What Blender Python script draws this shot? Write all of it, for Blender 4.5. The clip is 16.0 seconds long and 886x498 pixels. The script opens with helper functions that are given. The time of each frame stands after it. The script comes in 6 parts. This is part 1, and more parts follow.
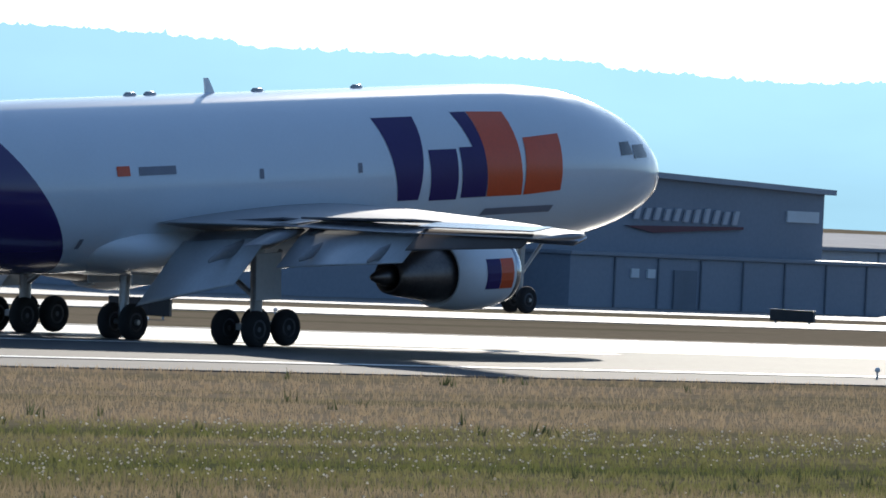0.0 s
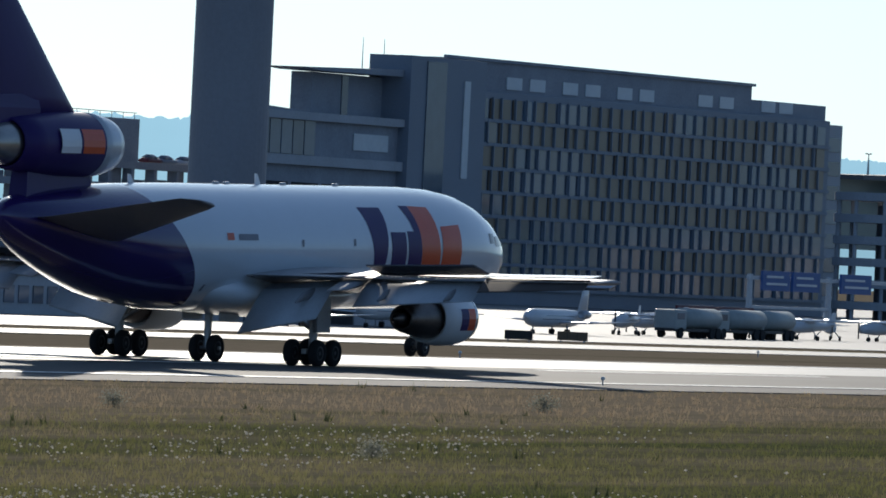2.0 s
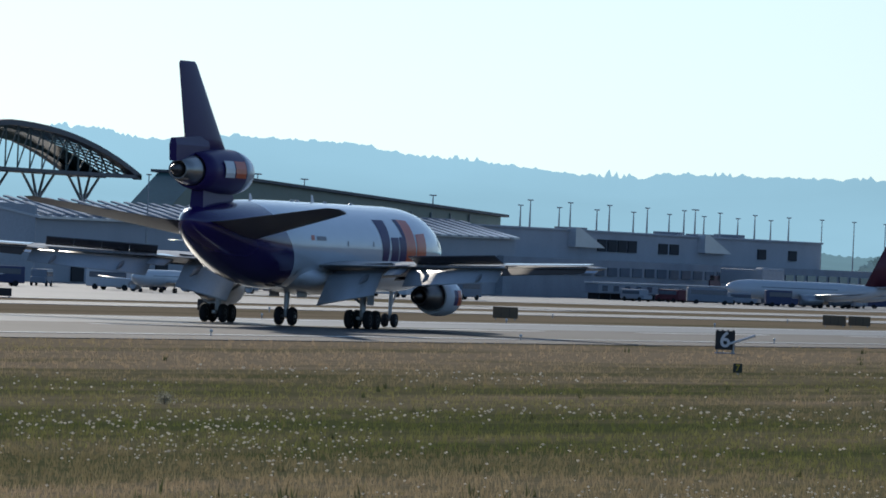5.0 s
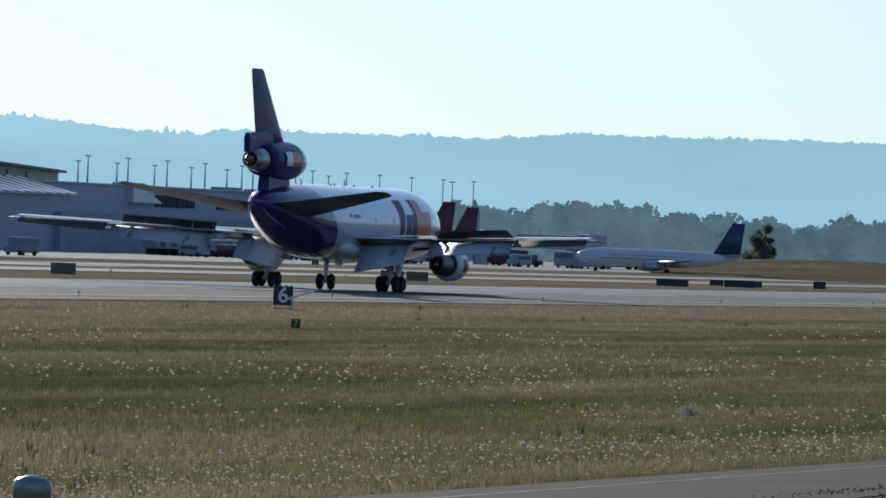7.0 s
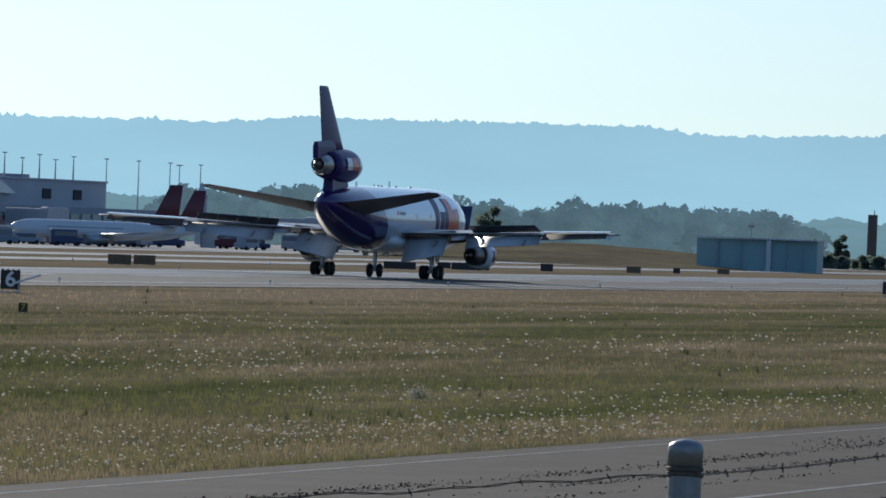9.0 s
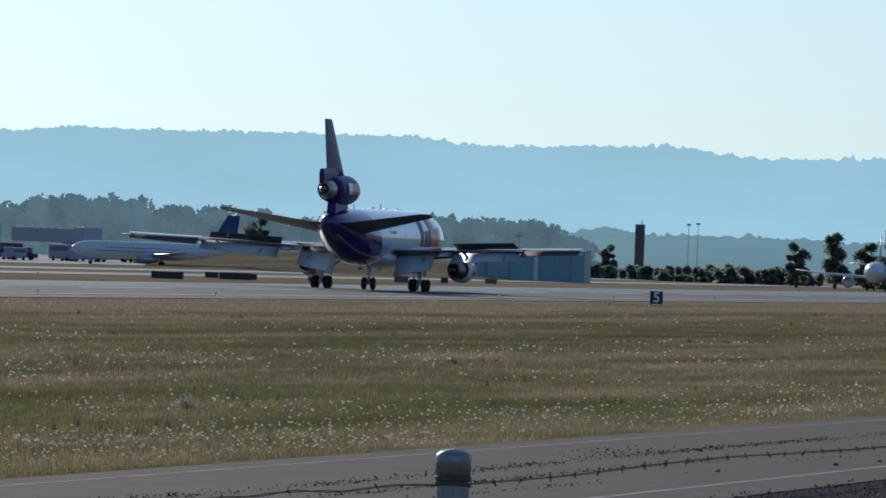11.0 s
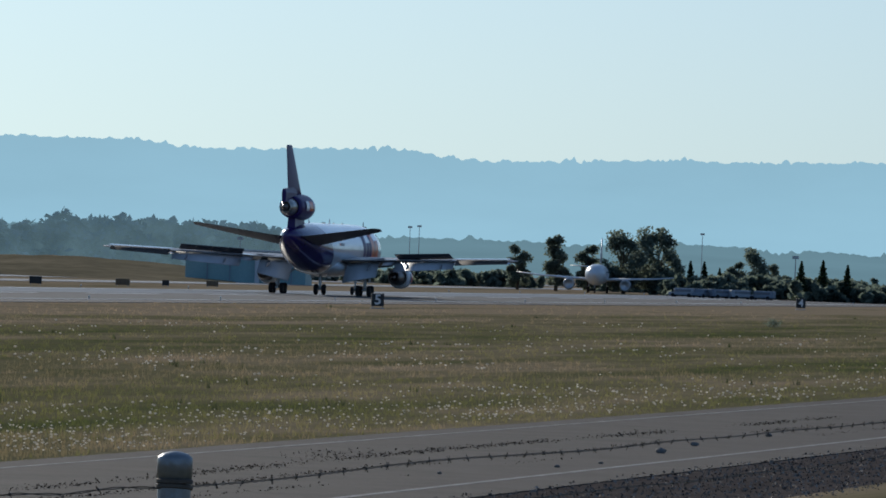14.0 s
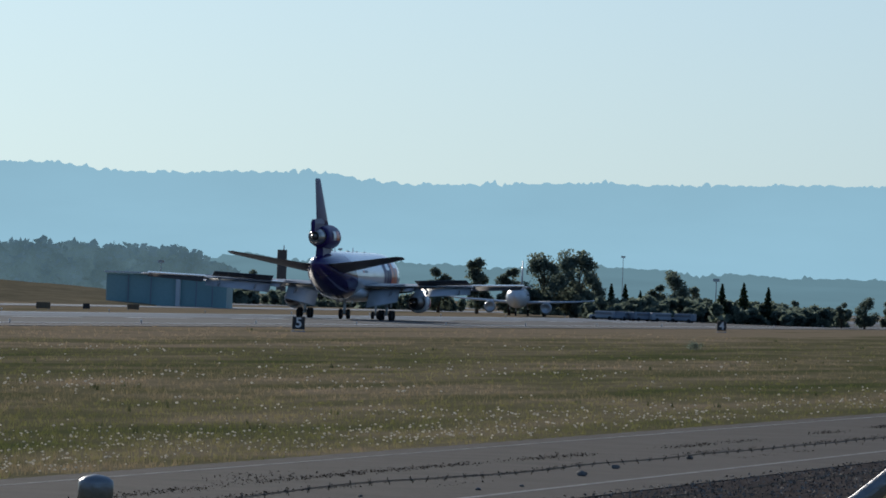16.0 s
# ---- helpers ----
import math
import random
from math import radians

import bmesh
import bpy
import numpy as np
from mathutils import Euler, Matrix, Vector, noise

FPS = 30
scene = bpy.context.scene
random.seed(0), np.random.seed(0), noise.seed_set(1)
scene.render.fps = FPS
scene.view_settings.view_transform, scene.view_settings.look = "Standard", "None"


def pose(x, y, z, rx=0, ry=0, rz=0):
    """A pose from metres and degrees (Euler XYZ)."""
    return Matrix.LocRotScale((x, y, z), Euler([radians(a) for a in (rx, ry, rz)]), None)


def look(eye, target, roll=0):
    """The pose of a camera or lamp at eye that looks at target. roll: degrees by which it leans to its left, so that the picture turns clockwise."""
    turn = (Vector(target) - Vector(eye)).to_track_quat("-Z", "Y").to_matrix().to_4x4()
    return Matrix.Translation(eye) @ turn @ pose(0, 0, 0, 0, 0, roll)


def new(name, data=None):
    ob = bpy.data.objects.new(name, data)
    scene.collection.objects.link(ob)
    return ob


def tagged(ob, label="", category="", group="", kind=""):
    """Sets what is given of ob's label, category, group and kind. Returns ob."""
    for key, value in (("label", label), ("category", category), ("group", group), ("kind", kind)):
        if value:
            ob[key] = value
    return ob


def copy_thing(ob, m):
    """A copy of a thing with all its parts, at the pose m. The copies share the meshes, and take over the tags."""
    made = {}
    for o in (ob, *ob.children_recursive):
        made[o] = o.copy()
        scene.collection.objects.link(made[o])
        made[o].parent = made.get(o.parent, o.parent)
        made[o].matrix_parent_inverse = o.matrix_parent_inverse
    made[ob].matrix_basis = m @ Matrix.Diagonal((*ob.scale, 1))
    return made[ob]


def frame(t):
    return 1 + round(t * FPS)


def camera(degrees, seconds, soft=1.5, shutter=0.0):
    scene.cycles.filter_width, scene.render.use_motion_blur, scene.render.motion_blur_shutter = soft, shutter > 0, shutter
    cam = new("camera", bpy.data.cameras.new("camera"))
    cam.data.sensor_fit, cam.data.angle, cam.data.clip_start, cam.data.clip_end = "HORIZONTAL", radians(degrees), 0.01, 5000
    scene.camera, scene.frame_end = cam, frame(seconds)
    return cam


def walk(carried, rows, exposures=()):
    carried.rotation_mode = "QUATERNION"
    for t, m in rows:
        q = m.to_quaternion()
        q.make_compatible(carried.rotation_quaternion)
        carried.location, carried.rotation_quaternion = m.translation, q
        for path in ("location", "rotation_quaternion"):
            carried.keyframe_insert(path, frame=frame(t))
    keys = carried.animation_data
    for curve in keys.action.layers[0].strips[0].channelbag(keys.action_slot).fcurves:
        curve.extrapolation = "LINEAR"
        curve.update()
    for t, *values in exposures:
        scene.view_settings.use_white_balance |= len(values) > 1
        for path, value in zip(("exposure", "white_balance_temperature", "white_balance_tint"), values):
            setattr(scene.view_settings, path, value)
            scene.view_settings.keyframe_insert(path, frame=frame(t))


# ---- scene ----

# ======== camera: a fixed stand beside the airfield, panning with the jet ========
EYE = Vector((0.0, 0.0, 5.5))
cam = camera(5.754, 16.0, soft=1.7)
# seconds, bearing from +y towards +x, tilt, lean (degrees)
PATH = [
    (0.0, 52.0619, -0.3216, 2.750),
    (0.3, 54.5010, -0.2086, 2.750),
    (0.5, 55.6916, -0.1571, 2.750),
    (1.0, 58.7685, -0.0435, 2.750),
    (1.5, 61.3525, 0.0419, 2.750),
    (2.0, 63.6952, 0.0705, 2.750),
    (2.5, 65.4964, 0.0215, 2.702),
    (3.0, 66.9822, -0.0072, 2.655),
    (3.2, 67.6362, -0.0079, 2.636),
    (5.3, 72.4350, -0.0647, 2.479),
    (5.5, 72.7243, -0.1430, 2.464),
    (6.0, 73.4327, -0.1269, 2.445),
    (6.5, 74.0026, -0.1583, 2.426),
    (7.0, 74.8477, -0.1342, 2.406),
    (7.5, 75.2183, -0.2143, 2.368),
    (8.0, 75.6335, -0.2707, 2.329),
    (8.5, 76.2699, -0.1428, 2.290),
    (9.0, 76.6224, -0.1728, 2.252),
    (9.5, 77.1276, -0.1259, 2.245),
    (9.7, 77.2860, -0.1146, 2.243),
    (11.8, 78.6930, -0.0345, 2.215),
    (12.0, 78.8676, -0.0334, 2.212),
    (12.5, 79.4454, 0.0104, 2.206),
    (13.0, 79.7864, 0.0237, 2.194),
    (13.5, 79.8820, 0.0232, 2.181),
    (14.0, 79.9381, 0.0335, 2.169),
    (14.5, 80.0848, 0.0506, 2.157),
    (15.0, 80.3251, 0.1111, 2.144),
    (15.5, 80.3782, 0.1983, 2.132),
    (16.0, 80.4468, 0.2017, 2.120),
]


def aim(bearing, tilt, lean):
    a, e = radians(bearing), radians(tilt)
    way = Vector((math.sin(a) * math.cos(e), math.cos(a) * math.cos(e), math.sin(e)))
    return look(EYE, EYE + way * 100.0, lean)


EXPOSURES = [(0.0, 0.42), (0.5, -0.15), (1.0, -0.38), (1.5, -0.45), (2.0, -0.15), (2.5, 0.25), (3.0, 0.35), (3.2, 0.35), (5.3, 0.0), (6.5, 0.05), (9.0, 0.12), (12.5, 0.0), (16.0, -0.1)]
walk(cam, [(t, aim(b, e, r)) for t, b, e, r in PATH], EXPOSURES)

# ======== world and sun ========
SUN_AZ, SUN_EL = 58.0, 17.5
world = bpy.data.worlds.new("sky")
scene.world = world
world.use_nodes = True
wn = world.node_tree
sky = wn.nodes.new("ShaderNodeTexSky")
sky.sky_type = "NISHITA"
sky.sun_disc = False
sky.sun_elevation = radians(SUN_EL)
sky.sun_rotation = radians(SUN_AZ)
sky.air_density, sky.dust_density, sky.ozone_density = 0.7, 0.9, 1.5
wn.nodes["Background"].inputs["Strength"].default_value = 0.15
tone = wn.nodes.new("ShaderNodeMix")
tone.data_type, tone.blend_type = "RGBA", "MULTIPLY"
tone.inputs[0].default_value = 1.0
tone.inputs[7].default_value = (0.67, 0.975, 1.36, 1)
even = wn.nodes.new("ShaderNodeGamma")
even.inputs["Gamma"].default_value = 0.6
wn.links.new(sky.outputs["Color"], even.inputs["Color"])
wn.links.new(even.outputs["Color"], tone.inputs[6])
wn.links.new(tone.outputs[2], wn.nodes["Background"].inputs["Color"])
sun = new("sun", bpy.data.lights.new("sun", "SUN"))
sun.data.energy, sun.data.angle, sun.data.color = 3.2, radians(0.55), (1.0, 0.93, 0.82)
sa, se = radians(SUN_AZ), radians(SUN_EL)
SUN_WAY = Vector((math.sin(sa) * math.cos(se), math.cos(sa) * math.cos(se), math.sin(se)))
sun.matrix_world = look(SUN_WAY * 500, (0, 0, 0))

# ======== materials ========
MATS = {}


def mat(name, color, rough=0.6, metal=0.0, vary=0.12, scale=1.0, fine=20.0, bump=0.0, per_object=0.0, per_island=0.0, coat=0.0, tint=None, emit=0.0, spec=0.5):
    """A surface with colour that varies at two scales, and fine relief."""
    if name in MATS:
        return MATS[name]
    m = bpy.data.materials.new(name)
    m.use_nodes = True
    nt = m.node_tree
    n, ln = nt.nodes, nt.links
    b = n["Principled BSDF"]
    b.inputs["Roughness"].default_value = rough
    b.inputs["Metallic"].default_value = metal
    b.inputs["Coat Weight"].default_value = coat
    b.inputs["Specular IOR Level"].default_value = spec
    tc = n.new("ShaderNodeTexCoord")
    big = n.new("ShaderNodeTexNoise")
    big.inputs["Scale"].default_value = scale
    big.inputs["Detail"].default_value = 5
    small = n.new("ShaderNodeTexNoise")
    small.inputs["Scale"].default_value = fine
    small.inputs["Detail"].default_value = 3
    for tex in (big, small):
        ln.new(tc.outputs["Object"], tex.inputs["Vector"])
    add = n.new("ShaderNodeMath")
    add.operation = "MULTIPLY_ADD"
    add.inputs[1].default_value = 0.45
    ln.new(small.outputs["Fac"], add.inputs[0])
    half = n.new("ShaderNodeMath")
    half.operation = "MULTIPLY"
    half.inputs[1].default_value = 0.55
    ln.new(big.outputs["Fac"], half.inputs[0])
    ln.new(half.outputs[0], add.inputs[2])
    fac = add.outputs[0]
    if per_object or per_island:
        src = n.new("ShaderNodeObjectInfo").outputs["Random"] if per_object else n.new("ShaderNodeNewGeometry").outputs["Random Per Island"]
        mix = n.new("ShaderNodeMix")
        mix.inputs[0].default_value = per_object or per_island
        ln.new(fac, mix.inputs[2])
        ln.new(src, mix.inputs[3])
        fac = mix.outputs[0]
    ramp = n.new("ShaderNodeValToRGB")
    c = np.array(color)
    c2 = np.array(tint) if tint else c * (1 + vary)
    lo = c * (1 - vary)
    ramp.color_ramp.elements[0].position, ramp.color_ramp.elements[1].position = 0.3, 0.7
    ramp.color_ramp.elements[0].color = (*np.clip(lo, 0, 1), 1)
    ramp.color_ramp.elements[1].color = (*np.clip(c2, 0, 1), 1)
    ln.new(fac, ramp.inputs[0])
    ln.new(ramp.outputs[0], b.inputs["Base Color"])
    if emit:
        ln.new(ramp.outputs[0], b.inputs["Emission Color"])
        b.inputs["Emission Strength"].default_value = emit
    if bump:
        bp = n.new("ShaderNodeBump")
        bp.inputs["Strength"].default_value = bump
        bp.inputs["Distance"].default_value = 0.05
        ln.new(small.outputs["Fac"], bp.inputs["Height"])
        ln.new(bp.outputs[0], b.inputs["Normal"])
    MATS[name] = m
    return m


def glass(name, color, rough=0.08):
    m = mat(name, color, rough, 0.0, 0.25, 0.5, 6.0, per_object=0.5)
    m.node_tree.nodes["Principled BSDF"].inputs["Specular IOR Level"].default_value = 0.8
    return m


# ======== mesh helpers ========
def mesh_of(name, bm, material, smooth=False):
    me = bpy.data.meshes.new(name)
    bm.normal_update()
    bm.to_mesh(me)
    bm.free()
    me.materials.append(material)
    if smooth:
        me.polygons.foreach_set("use_smooth", [True] * len(me.polygons))
    return me


def part(name, bm, material, parent=None, label="", smooth=False, at=None):
    ob = new(name, mesh_of(name, bm, material, smooth))
    if parent:
        ob.parent = parent
    if at is not None:
        ob.matrix_basis = at
    return tagged(ob, label)


def thing(name, label, category, group="", kind="", at=None):
    ob = new(name)
    ob.empty_display_size = 0.5
    if at is not None:
        ob.matrix_basis = at
    return tagged(ob, label, category, group, kind)


def box(x0, x1, y0, y1, z0, z1, bm=None, bevel=0.0, m=None):
    bm = bm or bmesh.new()
    r = bmesh.ops.create_cube(bm, size=1.0)
    vs = r["verts"]
    bmesh.ops.scale(bm, vec=(abs(x1 - x0), abs(y1 - y0), abs(z1 - z0)), verts=vs)
    bmesh.ops.translate(bm, vec=((x0 + x1) / 2, (y0 + y1) / 2, (z0 + z1) / 2), verts=vs)
    if m is not None:
        bmesh.ops.transform(bm, matrix=m, verts=vs)
    if bevel:
        es = list({e for v in vs for e in v.link_edges})
        bmesh.ops.bevel(bm, geom=es, offset=bevel, segments=2, affect="EDGES", profile=0.6)
    return bm


def rod(a, b, r0, r1=None, n=10, bm=None, caps=True):
    bm = bm or bmesh.new()
    a, b = Vector(a), Vector(b)
    r1 = r0 if r1 is None else r1
    q = (b - a).to_track_quat("Z", "Y").to_matrix().to_4x4()
    m = Matrix.Translation((a + b) / 2) @ q
    bmesh.ops.create_cone(bm, cap_ends=caps, segments=n, radius1=r0, radius2=r1, depth=(b - a).length, matrix=m)
    return bm


def loft(rings, bm=None, cap=True, closed=True):
    """Skin through rings of equally many points."""
    bm = bm or bmesh.new()
    vr = [[bm.verts.new(p) for p in ring] for ring in rings]
    n = len(vr[0])
    for a, b in zip(vr, vr[1:]):
        for i in range(n if closed else n - 1):
            j = (i + 1) % n
            bm.faces.new((a[i], a[j], b[j], b[i]))
    if cap:
        bm.faces.new(vr[0])
        bm.faces.new(list(reversed(vr[-1])))
    bmesh.ops.recalc_face_normals(bm, faces=bm.faces)
    return bm


def oval(x, yc, zc, ry, rz, n=40):
    return [(x, yc + ry * math.cos(2 * math.pi * i / n), zc + rz * math.sin(2 * math.pi * i / n)) for i in range(n)]


def revolve(profile, n=28, bm=None, m=None):
    """profile: (x, r) along the x axis."""
    bm = bm or bmesh.new()
    old = set(bm.verts)
    loft([oval(x, 0, 0, max(r, 0.003), max(r, 0.003), n) for x, r in profile], bm, cap=True)
    if m is not None:
        bmesh.ops.transform(bm, matrix=m, verts=[v for v in bm.verts if v not in old])
    return bm


def foil(chord, thick, n=10):
    """Aerofoil outline in (x aft-negative, z): leading edge at 0."""
    top, bot = [], []
    for i in range(n + 1):
        u = (1 - math.cos(math.pi * i / n)) / 2
        t = 5 * thick * (0.2969 * math.sqrt(u) - 0.126 * u - 0.3516 * u * u + 0.2843 * u ** 3 - 0.1030 * u ** 4)
        top.append((-u * chord, t * chord))
        bot.append((-u * chord, -t * chord * 0.75))
    return top + bot[-2:0:-1]


def wing_skin(stations, thick=0.11, bm=None):
    """stations: (x of leading edge, y, z, chord, twist degrees)."""
    rings = []
    for x, y, z, c, tw in stations:
        cs, sn = math.cos(radians(tw)), math.sin(radians(tw))
        rings.append([(x + px * cs + pz * sn, y, z - px * sn * -1 * -1 + pz * cs) for px, pz in foil(c, thick)])
    return loft(rings, bm)


def grid_sheet(name, xs, ys, zf, material, smooth=True):
    verts = [(x, y, zf(x, y)) for y in ys for x in xs]
    nx = len(xs)
    faces = [(j * nx + i, j * nx + i + 1, (j + 1) * nx + i + 1, (j + 1) * nx + i) for j in range(len(ys) - 1) for i in range(nx - 1)]
    me = bpy.data.meshes.new(name)
    me.from_pydata(verts, [], faces)
    me.materials.append(material)
    if smooth:
        me.polygons.foreach_set("use_smooth", [True] * len(me.polygons))
    return new(name, me)

# ======== ground, runway, roads ========
def streaks(m, dark, mid, tan, vary=0.18):
    """Long streaks of green, olive and dry growth running along the runway, over a finer mottle."""
    n, ln = m.node_tree.nodes, m.node_tree.links
    pos = n.new("ShaderNodeTexCoord").outputs["Object"]

    def field(sx, sy, detail):
        mp, tex = n.new("ShaderNodeMapping"), n.new("ShaderNodeTexNoise")
        mp.inputs["Scale"].default_value = (sx, sy, 0.0)
        tex.inputs["Scale"].default_value, tex.inputs["Detail"].default_value = 1.0, detail
        ln.new(pos, mp.inputs["Vector"])
        ln.new(mp.outputs[0], tex.inputs["Vector"])
        return tex.outputs["Fac"]

    def blend(fac, a, b):
        mx = n.new("ShaderNodeMix")
        ln.new(fac, mx.inputs[0])
        ln.new(a, mx.inputs[2])
        ln.new(b, mx.inputs[3])
        return mx.outputs[0]

    half = n.new("ShaderNodeValue")
    half.outputs[0].default_value = 0.38
    mixed = blend(half.outputs[0], field(0.006, 0.085, 4), field(0.035, 0.22, 4))
    # drier beside the runway and beyond it
    sep, dry = n.new("ShaderNodeSeparateXYZ"), n.new("ShaderNodeMapRange")
    ln.new(pos, sep.inputs[0])
    ln.new(sep.outputs["Y"], dry.inputs[0])
    for k, v in ((1, 118.0), (2, 150.0), (3, 0.0), (4, 0.16)):
        dry.inputs[k].default_value = v
    add = n.new("ShaderNodeMath")
    add.operation = "ADD"
    ln.new(mixed, add.inputs[0])
    ln.new(dry.outputs[0], add.inputs[1])
    ramp = n.new("ShaderNodeValToRGB")
    e = ramp.color_ramp.elements
    e[0].position, e[1].position = 0.38, 0.64
    e[0].color, e[1].color = (*dark, 1), (*tan, 1)
    e.new(0.5).color = (*mid, 1)
    ln.new(add.outputs[0], ramp.inputs[0])
    fine, bright = n.new("ShaderNodeMapRange"), n.new("ShaderNodeMix")
    fine.inputs[3].default_value, fine.inputs[4].default_value = 1 - vary * 2, 1 + vary * 2
    ln.new(field(0.9, 1.6, 3), fine.inputs[0])
    bright.data_type, bright.blend_type = "RGBA", "MULTIPLY"
    bright.inputs[0].default_value = 1.0
    ln.new(ramp.outputs[0], bright.inputs[6])
    ln.new(fine.outputs[0], bright.inputs[7])
    for x in list(n):
        if x.type in ("BSDF_PRINCIPLED", "BSDF_TRANSLUCENT"):
            ln.new(bright.outputs[2], x.inputs["Base Color" if x.type == "BSDF_PRINCIPLED" else "Color"])
    return m


def meadow():
    m = mat("meadow_soil", (0.11, 0.095, 0.05), 0.95, vary=0.4, scale=0.05, fine=1.3, bump=0.6, spec=0.0)
    return streaks(m, (0.10, 0.105, 0.045), (0.175, 0.15, 0.08), (0.31, 0.235, 0.15))


def ground_height(x, y):
    # a low bank rises towards the fence, the field beyond the service road is flat
    if y < 29:
        return 2.55 * min(1.0, (29 - y) / 22.0) ** 1.3 - 0.02
    return -0.02


YS = [-3000, -800, -200, -60, -20, -5, 0, 2, 4, 6, 8, 11, 14, 17, 20, 23, 26, 28, 29, 30, 60, 120, 240, 600, 1500, 3000, 4900]
XS = [-4900, -2500, -1000, -300, -100, 0, 10, 20, 40, 80, 150, 220, 300, 400, 600, 900, 1300, 2000, 3000, 4900]
ground = tagged(grid_sheet("ground", XS, YS, ground_height, meadow()), "dry green and brown airfield meadow reaching the hills", "grass", kind="structure")


def slab(name, x0, x1, y0, y1, z, material, label, category, nx=1):
    bm = bmesh.new()
    bmesh.ops.create_grid(bm, x_segments=nx, y_segments=1, size=0.5)
    bmesh.ops.scale(bm, vec=(x1 - x0, y1 - y0, 1), verts=bm.verts)
    bmesh.ops.translate(bm, vec=((x0 + x1) / 2, (y0 + y1) / 2, z), verts=bm.verts)
    g = bmesh.ops.extrude_face_region(bm, geom=bm.faces[:])
    bmesh.ops.translate(bm, vec=(0, 0, -0.3), verts=[v for v in g["geom"] if isinstance(v, bmesh.types.BMVert)])
    bmesh.ops.recalc_face_normals(bm, faces=bm.faces)
    ob = part(name, bm, material, label=label)
    return tagged(ob, category=category, kind="structure")


ASPHALT = mat("runway_asphalt", (0.085, 0.083, 0.08), 0.75, vary=0.22, scale=0.04, fine=3.0, bump=0.15, spec=0.1)
SHOULDER = mat("shoulder_asphalt", (0.11, 0.105, 0.1), 0.8, vary=0.2, scale=0.06, fine=2.0, bump=0.15, spec=0.1)
CONCRETE = mat("apron_concrete", (0.20, 0.195, 0.185), 0.62, vary=0.15, scale=0.03, fine=2.0, bump=0.1, spec=0.3)
ROAD = mat("road_asphalt", (0.074, 0.062, 0.053), 0.8, vary=0.34, scale=0.35, fine=5.0, bump=0.3, spec=0.05)
PAINT = mat("runway_paint", (0.72, 0.72, 0.7), 0.5, vary=0.15, scale=0.3, fine=6.0)
slab("runway", -1500, 3600, 176, 199.98, 0.05, ASPHALT, "worn grey asphalt runway with rubber marks", "runway")
# same asphalt, its colour lifted and smoothed to stand for the sun's glint
slab("runway_far_lane", -1500, 3600, 200.02, 217, 0.05, mat("glint_asphalt", (0.10, 0.098, 0.095), 0.5, vary=0.22, scale=0.04, fine=3.0, bump=0.1, spec=0.25), "far half of the runway, made paler and smoother for sun glint", "runway")
slab("runway_shoulder_near", -1500, 3600, 168.5, 175.96, 0.03, SHOULDER, "paved runway shoulder beside the meadow", "pavement")
slab("runway_shoulder_far", -1500, 3600, 217.04, 220.5, 0.03, SHOULDER, "paved runway shoulder beside the taxiway grass", "pavement")
slab("taxiway", -1500, 3600, 252, 264.5, 0.03, CONCRETE, "pale sunlit concrete taxiway", "taxiway")
slab("taxiway_far", 905, 2600, 281, 295, 0.03, CONCRETE, "pale concrete taxiway by the gates", "taxiway")
slab("apron_gates", 900.1, 1900, 322, 700, 0.02, CONCRETE, "pale concrete apron before the gates", "apron")
slab("apron", -1500, 900, 276, 700, 0.02, CONCRETE, "pale concrete apron before the hangars", "apron")
slab("road", -600, 1500, 34.0, 48.0, 0.03, ROAD, "grey asphalt perimeter road with worn edge lines", "road")

for y0, y1 in ((176.5, 177.3), (215.7, 216.4)):
    slab("runway_edge_line", -1500, 3600, y0, y1, 0.056, PAINT, "white painted runway edge line", "marking")
dash = slab("runway_centre_line", 0, 36, 196.3, 197.1, 0.056, PAINT, "white dashed runway centre line", "marking")
for i in range(1, 30):
    copy_thing(dash, pose(61 * i - 200, 0, 0))
dash.matrix_basis = pose(-200, 0, 0)
slab("verge", -600, 1500, 26.0, 33.96, 0.005, mat("dry_gravel", (0.10, 0.083, 0.072), 0.95, vary=0.45, scale=0.6, fine=5.0, bump=0.8, spec=0.0), "dry brown gravel verge beside the road", "verge")
for y0, wide in ((46.6, .16), (36.0, .22)):
    slab("road_line", -600, 1500, y0, y0 + wide, 0.036, mat("worn_paint", (0.24, 0.225, 0.21), 0.7, vary=0.6, scale=0.5, fine=7.0, spec=0.1), "thin worn white road line", "marking")

